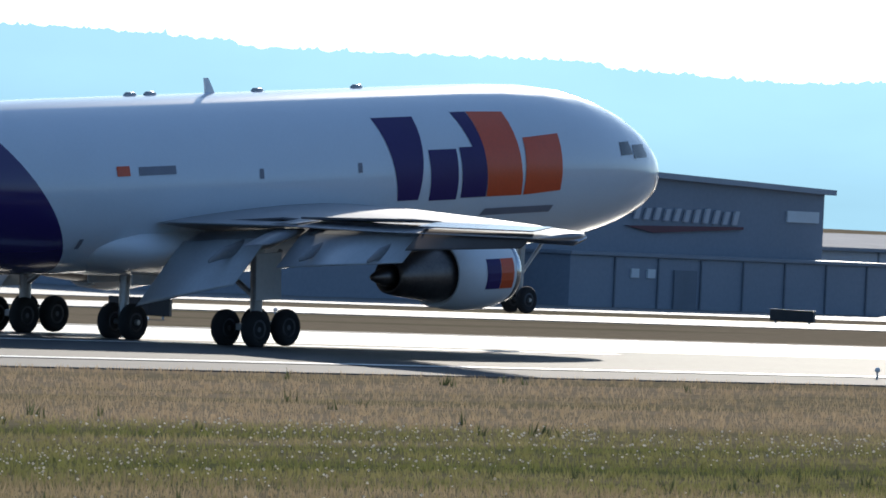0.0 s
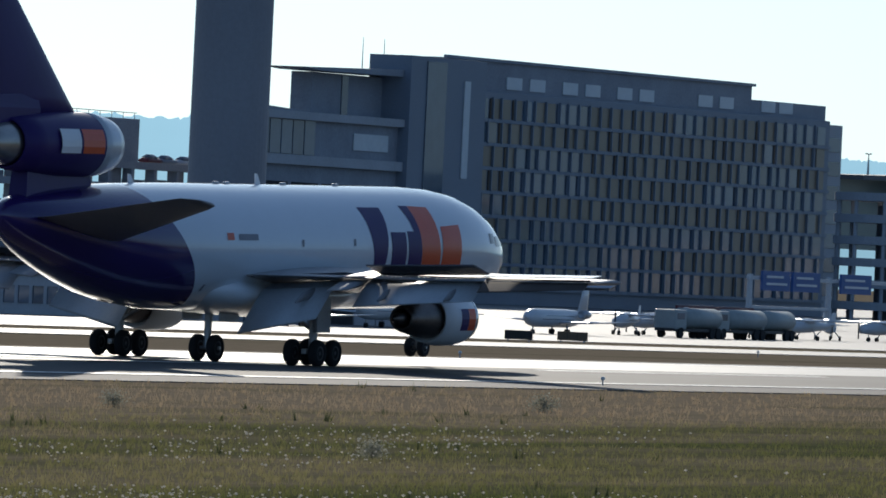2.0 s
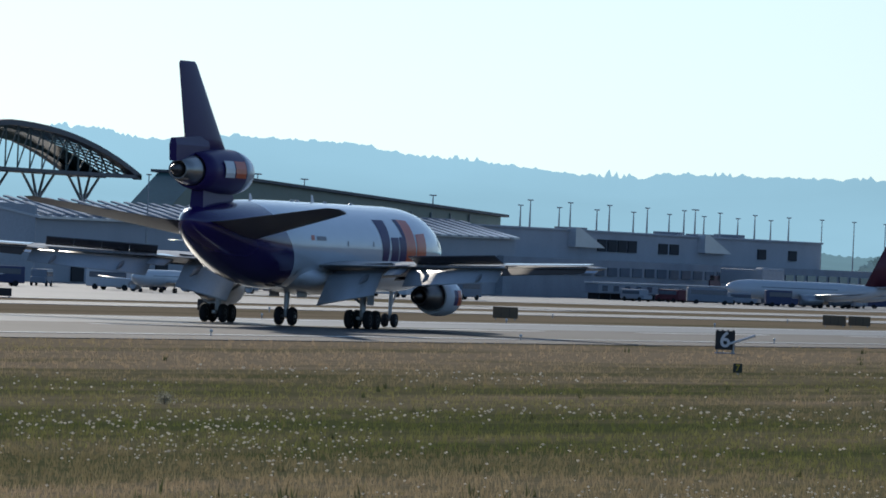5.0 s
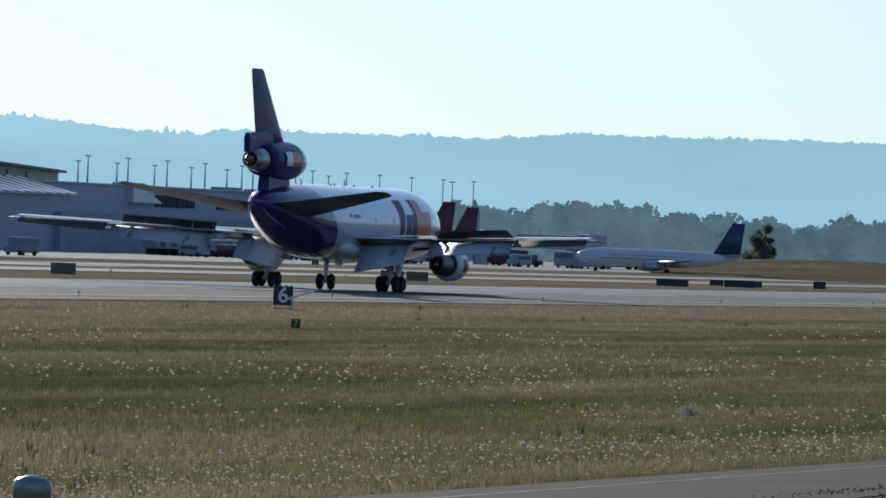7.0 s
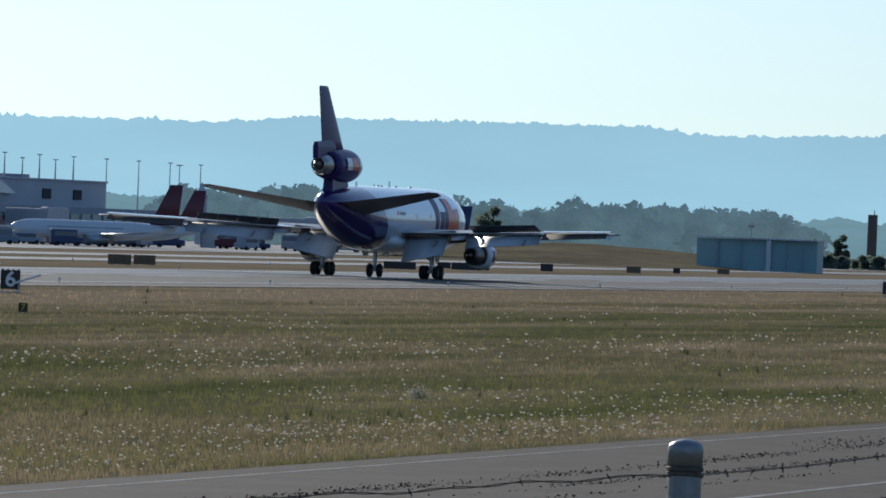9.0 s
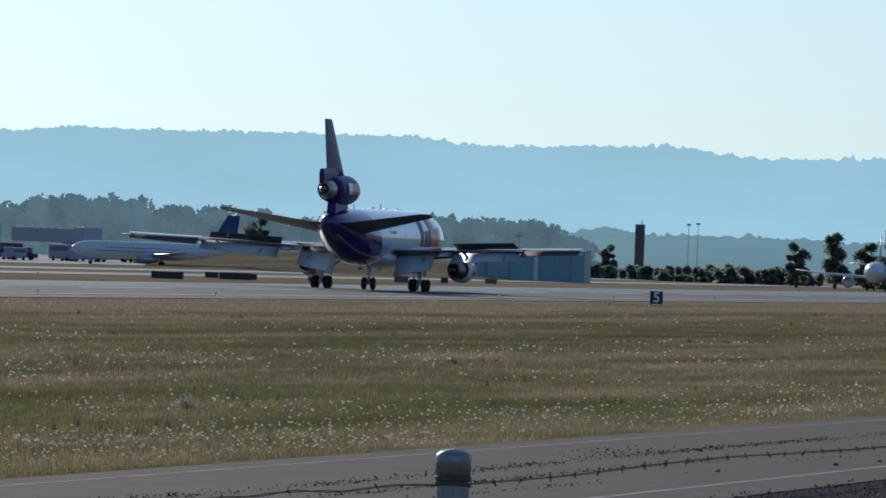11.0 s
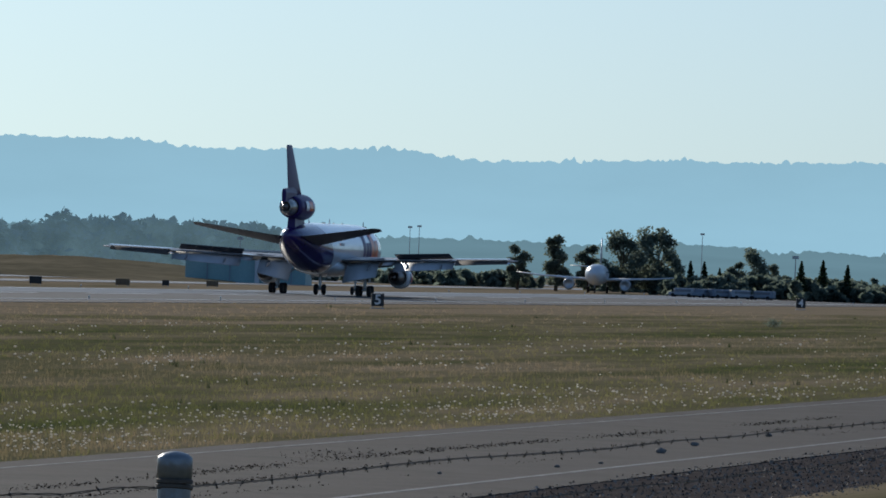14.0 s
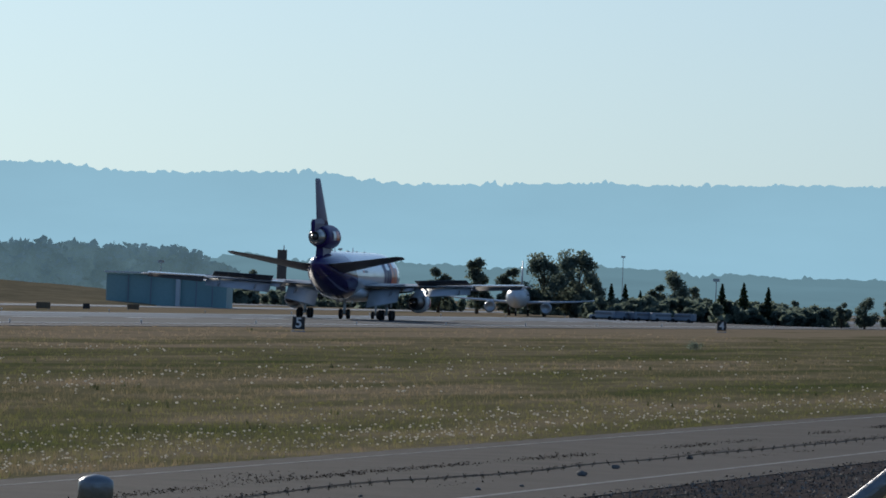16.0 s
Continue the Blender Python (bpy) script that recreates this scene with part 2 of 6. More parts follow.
# ======== the cargo jet ========
def paint_scheme():
    """White hull with a violet tail, split by a slanted edge."""
    m = mat("hull_paint", (0.70, 0.745, 0.79), 0.18, vary=0.03, scale=0.4, fine=9.0, coat=0.5)
    n, ln = m.node_tree.nodes, m.node_tree.links
    b = n["Principled BSDF"]
    ramp = next(x for x in n if x.type == "VALTORGB")
    tc = next(x for x in n if x.type == "TEX_COORD")
    sep = n.new("ShaderNodeSeparateXYZ")
    ln.new(tc.outputs["Object"], sep.inputs[0])
    edge = n.new("ShaderNodeMath")
    edge.operation = "MULTIPLY_ADD"
    edge.inputs[1].default_value = 0.95
    ln.new(sep.outputs["Z"], edge.inputs[0])
    ln.new(sep.outputs["X"], edge.inputs[2])
    low = n.new("ShaderNodeMath")
    low.operation = "LESS_THAN"
    low.inputs[1].default_value = -3.4
    ln.new(edge.outputs[0], low.inputs[0])
    mix = n.new("ShaderNodeMix")
    mix.data_type = "RGBA"
    ln.new(low.outputs[0], mix.inputs[0])
    ln.new(ramp.outputs[0], mix.inputs[6])
    mix.inputs[7].default_value = (0.035, 0.018, 0.12, 1)
    ln.new(mix.outputs[2], b.inputs["Base Color"])
    return m


def cargo_jet():
    hull = paint_scheme()
    violet = mat("violet_paint", (0.035, 0.018, 0.12), 0.4, vary=0.1, scale=0.5, fine=8.0, spec=0.25)
    orange = mat("orange_paint", (0.75, 0.09, 0.02), 0.3, vary=0.08, scale=0.5, fine=8.0)
    white = mat("white_paint", (0.8, 0.81, 0.82), 0.25, vary=0.03, scale=0.5, fine=8.0)
    grey = mat("wing_grey", (0.27, 0.27, 0.28), 0.42, 0.0, vary=0.15, scale=0.6, fine=7.0)
    flapm = mat("flap_grey", (0.50, 0.52, 0.54), 0.35, 0.1, vary=0.1, scale=0.6, fine=7.0)
    bare = mat("bare_metal", (0.62, 0.62, 0.63), 0.18, 1.0, vary=0.08, scale=1.0, fine=12.0)
    hot = mat("burnt_metal", (0.16, 0.14, 0.13), 0.38, 0.9, vary=0.25, scale=2.0, fine=10.0)
    rubber = mat("tyre_rubber", (0.018, 0.018, 0.019), 0.85, vary=0.25, scale=2.0, fine=20.0, bump=0.2)
    steel = mat("strut_steel", (0.42, 0.42, 0.42), 0.35, 0.6, vary=0.15, scale=2.0, fine=15.0)
    # shade deep in the intakes, put into the fan faces' colour
    dark = mat("intake_shade_black", (0.012, 0.012, 0.014), 0.7, vary=0.2)
    slat_dark = mat("spoiler_grey", (0.09, 0.09, 0.1), 0.5, vary=0.15, scale=1.5, fine=9.0)

    jet = thing("cargo_jet", "white and violet three-engined cargo jet rolling out after landing", "airplane")
    P = lambda name, bm, m, parent=jet, label="", smooth=False, at=None: part(name, bm, m, parent, label, smooth, at)

    # hull: x, centre height, half width, half height
    st = [(29.95, 4.95, .05, .05), (29.87, 4.96, .38, .36), (29.6, 4.99, .8, .76), (29.05, 5.06, 1.24, 1.22), (28.2, 5.17, 1.68, 1.68),
          (27.0, 5.3, 2.1, 2.13), (25.5, 5.41, 2.46, 2.52), (23.7, 5.5, 2.76, 2.83), (21.6, 5.55, 2.94, 3.0), (19.2, 5.57, 3.02, 3.06),
          (17, 5.57, 3.03, 3.07), (9, 5.57, 3.03, 3.07), (0, 5.57, 3.03, 3.07), (-5, 5.57, 3.03, 3.07), (-8, 5.6, 3.0, 3.02), (-11, 5.72, 2.85, 2.85),
          (-13.5, 5.9, 2.6, 2.6), (-15.6, 6.12, 2.3, 2.28), (-17.6, 6.36, 1.95, 1.92), (-19.4, 6.6, 1.55, 1.5), (-20.8, 6.8, 1.1, 1.08), (-21.6, 6.92, .68, .66), (-21.95, 6.97, .3, .28), (-22.0, 6.97, .05, .05)]
    P("fuselage", loft([oval(*s[:1], 0, *s[1:], n=56) for s in st]), hull, label="white hull with violet tail end", smooth=True)

    def side_point(x, z, off=0.02):
        # point on the starboard hull at height z (straight and tapered stations)
        for (xa, ca, ya, za), (xb, cb, yb, zb) in zip(st, st[1:]):
            if xb <= x <= xa:
                u = (x - xa) / (xb - xa)
                c, ry, rz = ca + u * (cb - ca), ya + u * (yb - ya) + off, za + u * (zb - za) + off
                s = max(-0.98, min(0.98, (z - c) / rz))
                return (x, -ry * math.sqrt(1 - s * s), z)
        return (x, -3.03, z)

    def hull_patch(name, corners, m, label="", nx=8, nz=8, mirror=False):
        """A painted patch lying on the hull: corners (x, z) lower aft, lower fore, upper fore, upper aft."""
        bm = bmesh.new()
        rows = []
        for j in range(nz + 1):
            v = j / nz
            row = []
            for i in range(nx + 1):
                u = i / nx
                lo = [corners[0][k] * (1 - u) + corners[1][k] * u for k in (0, 1)]
                hi = [corners[3][k] * (1 - u) + corners[2][k] * u for k in (0, 1)]
                x, z = (lo[k] * (1 - v) + hi[k] * v for k in (0, 1))
                p = side_point(x, z)
                row.append(bm.verts.new((p[0], -p[1] if mirror else p[1], p[2])))
            rows.append(row)
        for a, b in zip(rows, rows[1:]):
            for i in range(nx):
                bm.faces.new((a[i], a[i + 1], b[i + 1], b[i]))
        bmesh.ops.recalc_face_normals(bm, faces=bm.faces)
        return P(name, bm, m, label=label, smooth=True)

    # plain colour blocks where the lettering stands
    for mir in (False, True):
        for c in (((11.0, 4.65), (12.2, 4.65), (12.6, 7.65), (10.2, 7.65)),
                  ((12.85, 4.6), (14.45, 4.6), (14.4, 6.45), (12.75, 6.45)), ((14.7, 4.65), (16.2, 4.65), (16.05, 6.5), (14.6, 6.5)), ((15.4, 6.5), (16.05, 6.5), (15.85, 7.75), (14.95, 7.75))):
            hull_patch("violet_block", c, violet, "violet painted block on the hull", mirror=mir)
        for c in (((16.25, 4.65), (18.35, 4.65), (18.0, 7.7), (15.9, 7.75)),
                  ((18.45, 4.65), (20.75, 4.75), (20.75, 6.85), (18.5, 6.75))):
            hull_patch("orange_block", c, orange, "orange painted block on the hull", mirror=mir)
        hull_patch("grey_bar", ((16.2, 3.95), (20.5, 3.95), (20.6, 4.2), (16.4, 4.2)), mat("grey_paint", (0.2, 0.2, 0.24), 0.4), "thin grey painted bar", mirror=mir)
        hull_patch("tail_mark_bar", ((-3.6, 6.0), (-1.6, 6.0), (-1.6, 6.3), (-3.6, 6.3)), mat("grey_paint", (0.2, 0.2, 0.24), 0.4), "small grey bar mark", mirror=mir)
        hull_patch("flag_mark", ((-4.8, 6.0), (-4.1, 6.0), (-4.1, 6.35), (-4.8, 6.35)), orange, "small red flag mark", mirror=mir)
        for x, z in ((3.0, 5.7), (8.6, 5.75), (-6.2, 3.5)):
            hull_patch("port_plug", ((x, z), (x + .22, z), (x + .22, z + .35), (x, z + .35)), mat("grey_paint", (0.2, 0.2, 0.24), 0.4), mirror=mir, nx=2, nz=2)
        for i, (xa, xb, z0, z1) in enumerate(((26.1, 27.4, 5.75, 6.25), (25.0, 26.0, 5.9, 6.4))):
            hull_patch("cockpit_window", ((xa, z0), (xb, z0), (xb - .2, z1), (xa, z1)), glass("cockpit_glass", (0.02, 0.025, 0.03)), "dark cockpit window", mirror=mir, nx=3, nz=3)
    # aerials and fittings along the spine
    for x, h in ((3.6, .55), (-9.5, .4)):
        bm = bmesh.new()
        loft([[(x + .5, -.05, 8.55), (x, -.05, 8.55), (x, .05, 8.55), (x + .5, .05, 8.55)], [(x + .12, -.02, 8.62 + h), (x - .12, -.02, 8.62 + h), (x - .12, .02, 8.62 + h), (x + .12, .02, 8.62 + h)]], bm)
        P("blade_aerial", bm, white)
    for x in (0.5, -.6, 12.2, 6.5):
        P("roof_fitting", revolve([(x + .35, .02), (x + .2, .1), (x - .2, .1), (x - .35, .02)], 12, m=Matrix.Translation((0, 0, 8.66))), steel, smooth=True)
    # belly fairing under the wing
    fr = [(13.5, 3.6, .3, .2), (11.5, 3.35, 1.9, .75), (8, 3.3, 3.0, 1.05), (2, 3.25, 3.25, 1.1), (-3, 3.4, 3.0, 1.0), (-6, 3.7, 1.8, .7), (-7.5, 4.0, .4, .25)]
    P("wing_fairing", loft([oval(x, 0, c, w, h, 36) for x, c, w, h in fr]), white, smooth=True)

    # wings
    spar = [(12.2, 2.0, 3.75, 14.6, 2), (10.8, 3.4, 3.88, 13.2, 2), (6.6, 8.6, 4.28, 9.3, 1), (1.3, 15.0, 4.58, 6.6, 0), (-3.1, 20.5, 4.76, 4.6, 0), (-6.4, 24.6, 4.88, 2.9, 0), (-7.4, 25.2, 4.92, 1.6, 0)]
    TE = lambda y: (lambda a, b: (a[0] - a[3]) + (y - a[1]) / (b[1] - a[1]) * ((b[0] - b[3]) - (a[0] - a[3])))(*next((a, b) for a, b in zip(spar, spar[1:]) if a[1] <= y <= b[1]))
    ZZ = lambda y: (lambda a, b: a[2] + (y - a[1]) / (b[1] - a[1]) * (b[2] - a[2]))(*next((a, b) for a, b in zip(spar, spar[1:]) if a[1] <= y <= b[1]))
    spoilers = []
    for s in (-1, 1):
        wg = P("wing", wing_skin([(x, s * y, z, c, t) for x, y, z, c, t in spar], 0.105), grey, label="grey swept wing", smooth=True)

        def panel(y0, y1, c0, c1, drop, back, rise, thick=0.13):
            """A flap hanging behind the trailing edge between two span stations."""
            rings = []
            for y, c in ((y0, c0), (y1, c1)):
                x, z = TE(y) + back, ZZ(y) + rise
                cs, sn = math.cos(radians(drop)), math.sin(radians(drop))
                rings.append([(x + px * cs + pz * sn, s * y, z + px * sn + pz * cs) for px, pz in foil(c, thick, 6)])
            return loft(rings)
        P("inboard_flap", panel(3.3, 7.3, 3.4, 2.5, 40, 0.9, -0.2), flapm, label="lowered pale inboard flap", smooth=True)
        P("inboard_flap_vane", panel(3.3, 7.3, 1.2, 1.0, 20, 1.9, 0.05), flapm, smooth=True)
        P("outboard_flap", panel(9.4, 17.2, 1.85, 1.4, 38, 0.55, -0.12), flapm, label="lowered pale outboard flap", smooth=True)
        P("outboard_flap_vane", panel(9.4, 17.2, .9, .7, 18, 1.25, 0.08), flapm, smooth=True)
        # the aileron's dark brown has the shade of the wing's rear in it
        P("outboard_aileron", panel(17.5, 24.2, 1.3, .85, 30, 0.45, .1, .26), mat("aileron_shade_brown", (0.11, 0.09, 0.08), 0.75, vary=.15, spec=.15), label="outboard aileron coloured dark for its shaded rear", smooth=True)
        P("inboard_aileron", panel(8.05, 9.3, 2.3, 2.1, 12, 0.8, 0.0), grey, smooth=True)
        # bare metal strips added as sunlight along the rear outer wing and wing root
        for y0, y1, a0, a1 in ((17.3, 24.4, .2, 1.3), (7.7, 9.35, .3, 3.4)):
            part("top_skin", loft([[(TE(y) + u, s * y, ZZ(y) + .2 + .03 * u + h) for u, h in ((a0, 0), (a1, .06), (a1, .1), (a0, .04))] for y in (y0, y1)]), bare, wg, "bright metal strip added for the sunlit wing top")
        # leading-edge slats
        for ya, yb in ((4.6, 7.4), (9.0, 24.0)):
            rings = []
            for y in (ya, yb):
                k = next((a, b) for a, b in zip(spar, spar[1:]) if a[1] <= y <= b[1])
                u = (y - k[0][1]) / (k[1][1] - k[0][1])
                xl, zl, ch = (k[0][i] + u * (k[1][i] - k[0][i]) for i in (0, 2, 3))
                rings.append([(xl + .4 + px * .88 - pz * .45, s * y, zl - .08 + px * .3 + pz * .88) for px, pz in foil(max(.9, ch * .14), .16, 6)])
            P("slat", loft(rings), bare, label="bright metal leading-edge slat", smooth=True)
        # flap track fairings
        for y in (6.2, 11.2, 15.6):
            x, z = TE(y), ZZ(y)
            P("flap_fairing", loft([oval(x + a, s * y, z + b, w, h, 12) for a, b, w, h in ((3.2, -.3, .05, .05), (2.2, -.42, .16, .2), (.8, -.5, .19, .26), (-.4, -.7, .14, .2), (-1.1, -.95, .04, .06))]), grey, smooth=True)
        # spoiler panels, hinged at their front edge
        for ya, yb in ((3.9, 7.9), (9.6, 11.4), (11.42, 13.2), (13.22, 15.0), (15.02, 16.8)):
            outer = ya > 9
            c = 1.15 if outer else 1.3
            ia, ib = (9.6, 16.8) if outer else (ya, yb)
            # one straight hinge line for the whole row
            pa, pb = (Vector((TE(y) + c + (.75 if outer else 1.1), s * y, ZZ(y) + .3)) for y in (ia, ib))
            hinge = pa.lerp(pb, ((ya + yb) / 2 - ia) / (ib - ia))
            along = (pb - pa).normalized() * s
            ahead = along.cross(Vector((0, 0, 1))).normalized()
            place = Matrix((ahead, along, ahead.cross(along))).transposed().to_4x4()
            place.translation = hinge
            half = (yb - ya) / 2 * (pb - pa).length / (ib - ia)
            bm = box(-c * .3, 0, -half, half, -.035, .035)
            box(-c, -c * .38, -half, half, -.035, .035, bm)
            for k in range(6):
                u = -half + .12 + k * (2 * half - .24) / 5
                box(-c * .4, -c * .28, u - .07, u + .07, -.03, .03, bm)
            sp = P("spoiler", bm, slat_dark, label="raised grey spoiler panel")
            sp.matrix_basis = place
            spoilers.append((sp, place, outer))
        # engine under the wing
        ey, ez, ex = s * 8.1, 2.42, 10.05
        m = Matrix.Translation((ex, ey, ez))
        cowl = P("engine_cowl", revolve([(.02, 1.02), (.06, 1.1), (0, 1.17), (-.35, 1.27), (-1.2, 1.36), (-2.3, 1.36), (-3.5, 1.2), (-3.52, 1.12), (-3.3, 1.05)], 44, m=m), white, label="white engine cowl", smooth=True)
        part("intake_lip", revolve([(-.25, 1.05), (-.02, 1.08), (.09, 1.13), (.05, 1.19), (-.3, 1.27), (-.32, 1.2)], 44, m=m), bare, cowl, "bright metal intake lip", True)
        part("cowl_block", loft([[(ex + x, ey + s * 1.375 * math.cos(a), ez + 1.375 * math.sin(a)) for a in (-.42, -.2, 0, .2, .38)] for x in (-2.15, -1.75, -1.35)], cap=False, closed=False), violet, cowl, "violet colour block")
        part("cowl_block", loft([[(ex + x, ey + s * 1.375 * math.cos(a), ez + 1.375 * math.sin(a)) for a in (-.42, -.2, 0, .2, .38)] for x in (-1.33, -1.0, -.6)], cap=False, closed=False), orange, cowl, "orange colour block")
        P("fan_face", revolve([(-.8, 1.04), (-.85, .98), (-.85, .35), (-.45, .02)], 36, m=m), dark, smooth=True)
        P("engine_core", revolve([(-3.0, 1.0), (-3.55, .98), (-4.4, .9), (-5.6, .72), (-6.1, .62), (-6.12, .5), (-5.9, .45)], 36, m=m), hot, label="burnt metal core nozzle", smooth=True)
        P("exhaust_cone", revolve([(-5.9, .4), (-6.5, .3), (-7.0, .12), (-7.1, .01)], 24, m=m), hot, smooth=True)
        zr = ZZ(8.1)
        P("engine_pylon", loft([[(ex - .6, ey - .12, ez + 1.2), (ex - 1.8, ey - .22, ez + 1.2), (ex - 1.8, ey + .22, ez + 1.2), (ex - .6, ey + .12, ez + 1.2)],
                                [(ex - 3.2, ey - .1, zr + .25), (ex - 8.5, ey - .2, zr - .1), (ex - 8.5, ey + .2, zr - .1), (ex - 3.2, ey + .1, zr + .25)]]), white)
        # main bogie
        gx, gy = 0.0, s * 5.33
        leg = P("main_strut", rod((gx, gy, .75), (gx + .1, gy, 3.6), .2, .26, 14), steel, label="steel main landing strut", smooth=False)
        part("bogie_beam", box(gx - .95, gx + .95, gy - .14, gy + .14, .6, .85, bevel=.05), steel, leg)
        part("drag_brace", rod((gx + .1, gy, 1.6), (gx + 1.6, gy - s * .2, 3.3), .09), steel, leg)
        part("side_brace", rod((gx, gy, 1.7), (gx, gy - s * 2.0, 3.0), .1), steel, leg)
        part("gear_door", box(gx - .7, gx + .7, gy + s * .5, gy + s * .58, 1.65, 3.3, bevel=.02), flapm, leg, "pale gear door")
        for ax in (-.82, .82):
            for ay in (-.68, .68):
                wheel(P, leg, gx + ax, gy + ay, .66, .46, rubber, steel)
        # tailplane
        tail = [(-12.9, 1.0, 5.75, 7.6, 9), (-14.2, 2.2, 5.95, 6.9, 9), (-21.0, 10.5, 7.7, 3.0, 9), (-21.8, 11.2, 7.85, 1.8, 9)]
        P("tailplane", wing_skin([(x, s * y, z, c, t) for x, y, z, c, t in tail], 0.1), mat("tail_grey", (0.15, 0.14, 0.15), 0.38, vary=.15, scale=.8, fine=8), label="dark grey tailplane", smooth=True)
    # centre and nose gear
    leg = P("centre_strut", rod((-.9, 0, .7), (-.7, 0, 2.8), .16, .22, 14), steel, label="steel centre landing strut")
    part("axle", rod((-.9, -.75, .66), (-.9, .75, .66), .1), steel, leg)
    part("gear_door", box(-1.6, .4, -1.05, -.98, 2.0, 2.6, bevel=.02), flapm, leg)
    part("gear_door", box(-1.6, .4, .98, 1.05, 2.0, 2.6, bevel=.02), flapm, leg)
    for ay in (-.48, .48):
        wheel(P, leg, -.9, ay, .66, .44, rubber, steel)
    leg = P("nose_strut", rod((22.05, 0, .5), (22.2, 0, 3.0), .12, .16, 14), steel, label="steel nose landing strut")
    part("axle", rod((22.05, -.55, .51), (22.05, .55, .51), .08), steel, leg)
    part("drag_brace", rod((22.1, 0, 1.4), (23.6, 0, 2.7), .07), steel, leg)
    for ay in (-.36, .36):
        wheel(P, leg, 22.05, ay, .51, .34, rubber, steel)

    # tail engine, its duct and the fin
    m = Matrix.Translation((-12.4, 0, 10.35))
    duct = P("tail_engine_duct", revolve([(-.3, 1.1), (0, 1.18), (-.02, 1.26), (-.6, 1.4), (-2.2, 1.55), (-5, 1.55), (-7.6, 1.4), (-9.4, 1.22), (-9.42, 1.1), (-9.0, 1.05)], 44, m=m), violet, label="violet tail engine duct", smooth=True)
    part("intake_ring", revolve([(-.35, 1.14), (-.03, 1.17), (.05, 1.24), (-.02, 1.3), (-.6, 1.42), (-1.5, 1.53), (-2.2, 1.562), (-2.22, 1.4)], 44, m=m), mat("intake_white", (.6, .63, .66), .25, .2, vary=.05), duct, "pale metal intake ring", True)
    part("duct_block", loft([[(-12.4 + x, -1.565 * math.cos(a), 10.35 + 1.565 * math.sin(a)) for a in (-.25, -.05, .15, .35, .5)] for x in (-6.6, -5.6, -4.7)], cap=False, closed=False), white, duct, "white colour block")
    part("duct_block", loft([[(-12.4 + x, -1.57 * math.cos(a), 10.35 + 1.57 * math.sin(a)) for a in (-.25, -.05, .15, .35, .5)] for x in (-4.5, -3.4, -2.4)], cap=False, closed=False), orange, duct, "orange colour block")
    P("tail_fan_face", revolve([(-1.2, 1.15), (-1.3, 1.0), (-1.3, .02)], 30, m=m), dark)
    P("tail_nozzle", revolve([(-9.0, 1.05), (-9.8, 1.02), (-10.8, .88), (-11.9, .68), (-11.95, .58), (-11.7, .5)], 36, m=m), mat("nozzle_metal", (.4, .38, .36), .3, .9, vary=.2), label="bare metal tail engine nozzle", smooth=True)
    P("tail_exhaust_cone", revolve([(-11.5, .48), (-12.4, .36), (-13.2, .12), (-13.3, .01)], 24, m=m), hot, smooth=True)
    P("duct_pylon", loft([[(-13.6, -.35, 8.1), (-20.4, -.5, 7.3), (-20.4, .5, 7.3), (-13.6, .35, 8.1)], [(-14.2, -.3, 9.3), (-20.2, -.42, 9.3), (-20.2, .42, 9.3), (-14.2, .3, 9.3)]]), violet)
    def fin_ring(z, xl, c, t):
        return [(xl + px, pz, z) for px, pz in foil(c, t)]
    P("fin", loft([fin_ring(11.4, -14.6, 8.6, .1), fin_ring(12.6, -16.0, 7.3, .1), fin_ring(17.45, -21.5, 3.5, .1), fin_ring(17.65, -21.9, 2.9, .07)]), violet, label="tall violet fin and rudder", smooth=True)
    P("fin_base", loft([[(-19.0, -.3, 11.2), (-25.4, -.24, 10.9), (-25.4, .24, 10.9), (-19.0, .3, 11.2)], [(-19.0, -.32, 12.0), (-25.5, -.26, 12.0), (-25.5, .26, 12.0), (-19.0, .32, 12.0)], [(-19.2, -.2, 12.75), (-25.5, -.16, 12.45), (-25.5, .16, 12.45), (-19.2, .2, 12.75)]]), violet)
    return jet, spoilers


def wheel(P, parent, x, y, r, w, rubber, steel):
    m = Matrix.Translation((x, y, r)) @ Matrix.Rotation(radians(90), 4, "Z")
    h = w / 2
    ty = part("tyre", revolve([(-h * .7, r * .52), (-h, r * .66), (-h * .95, r * .86), (-h * .6, r * .97), (0, r), (h * .6, r * .97), (h * .95, r * .86), (h, r * .66), (h * .7, r * .52)], 26, m=m), rubber, parent, smooth=True)
    part("rim", revolve([(-h * .75, .05), (-h * .6, r * .3), (-h * .8, r * .53), (h * .8, r * .53), (h * .6, r * .3), (h * .75, .05)], 20, m=m), mat("rim_metal", (0.10, 0.10, 0.105), .5, .4, vary=.25), ty, smooth=True)


JET, SPOILERS = cargo_jet()

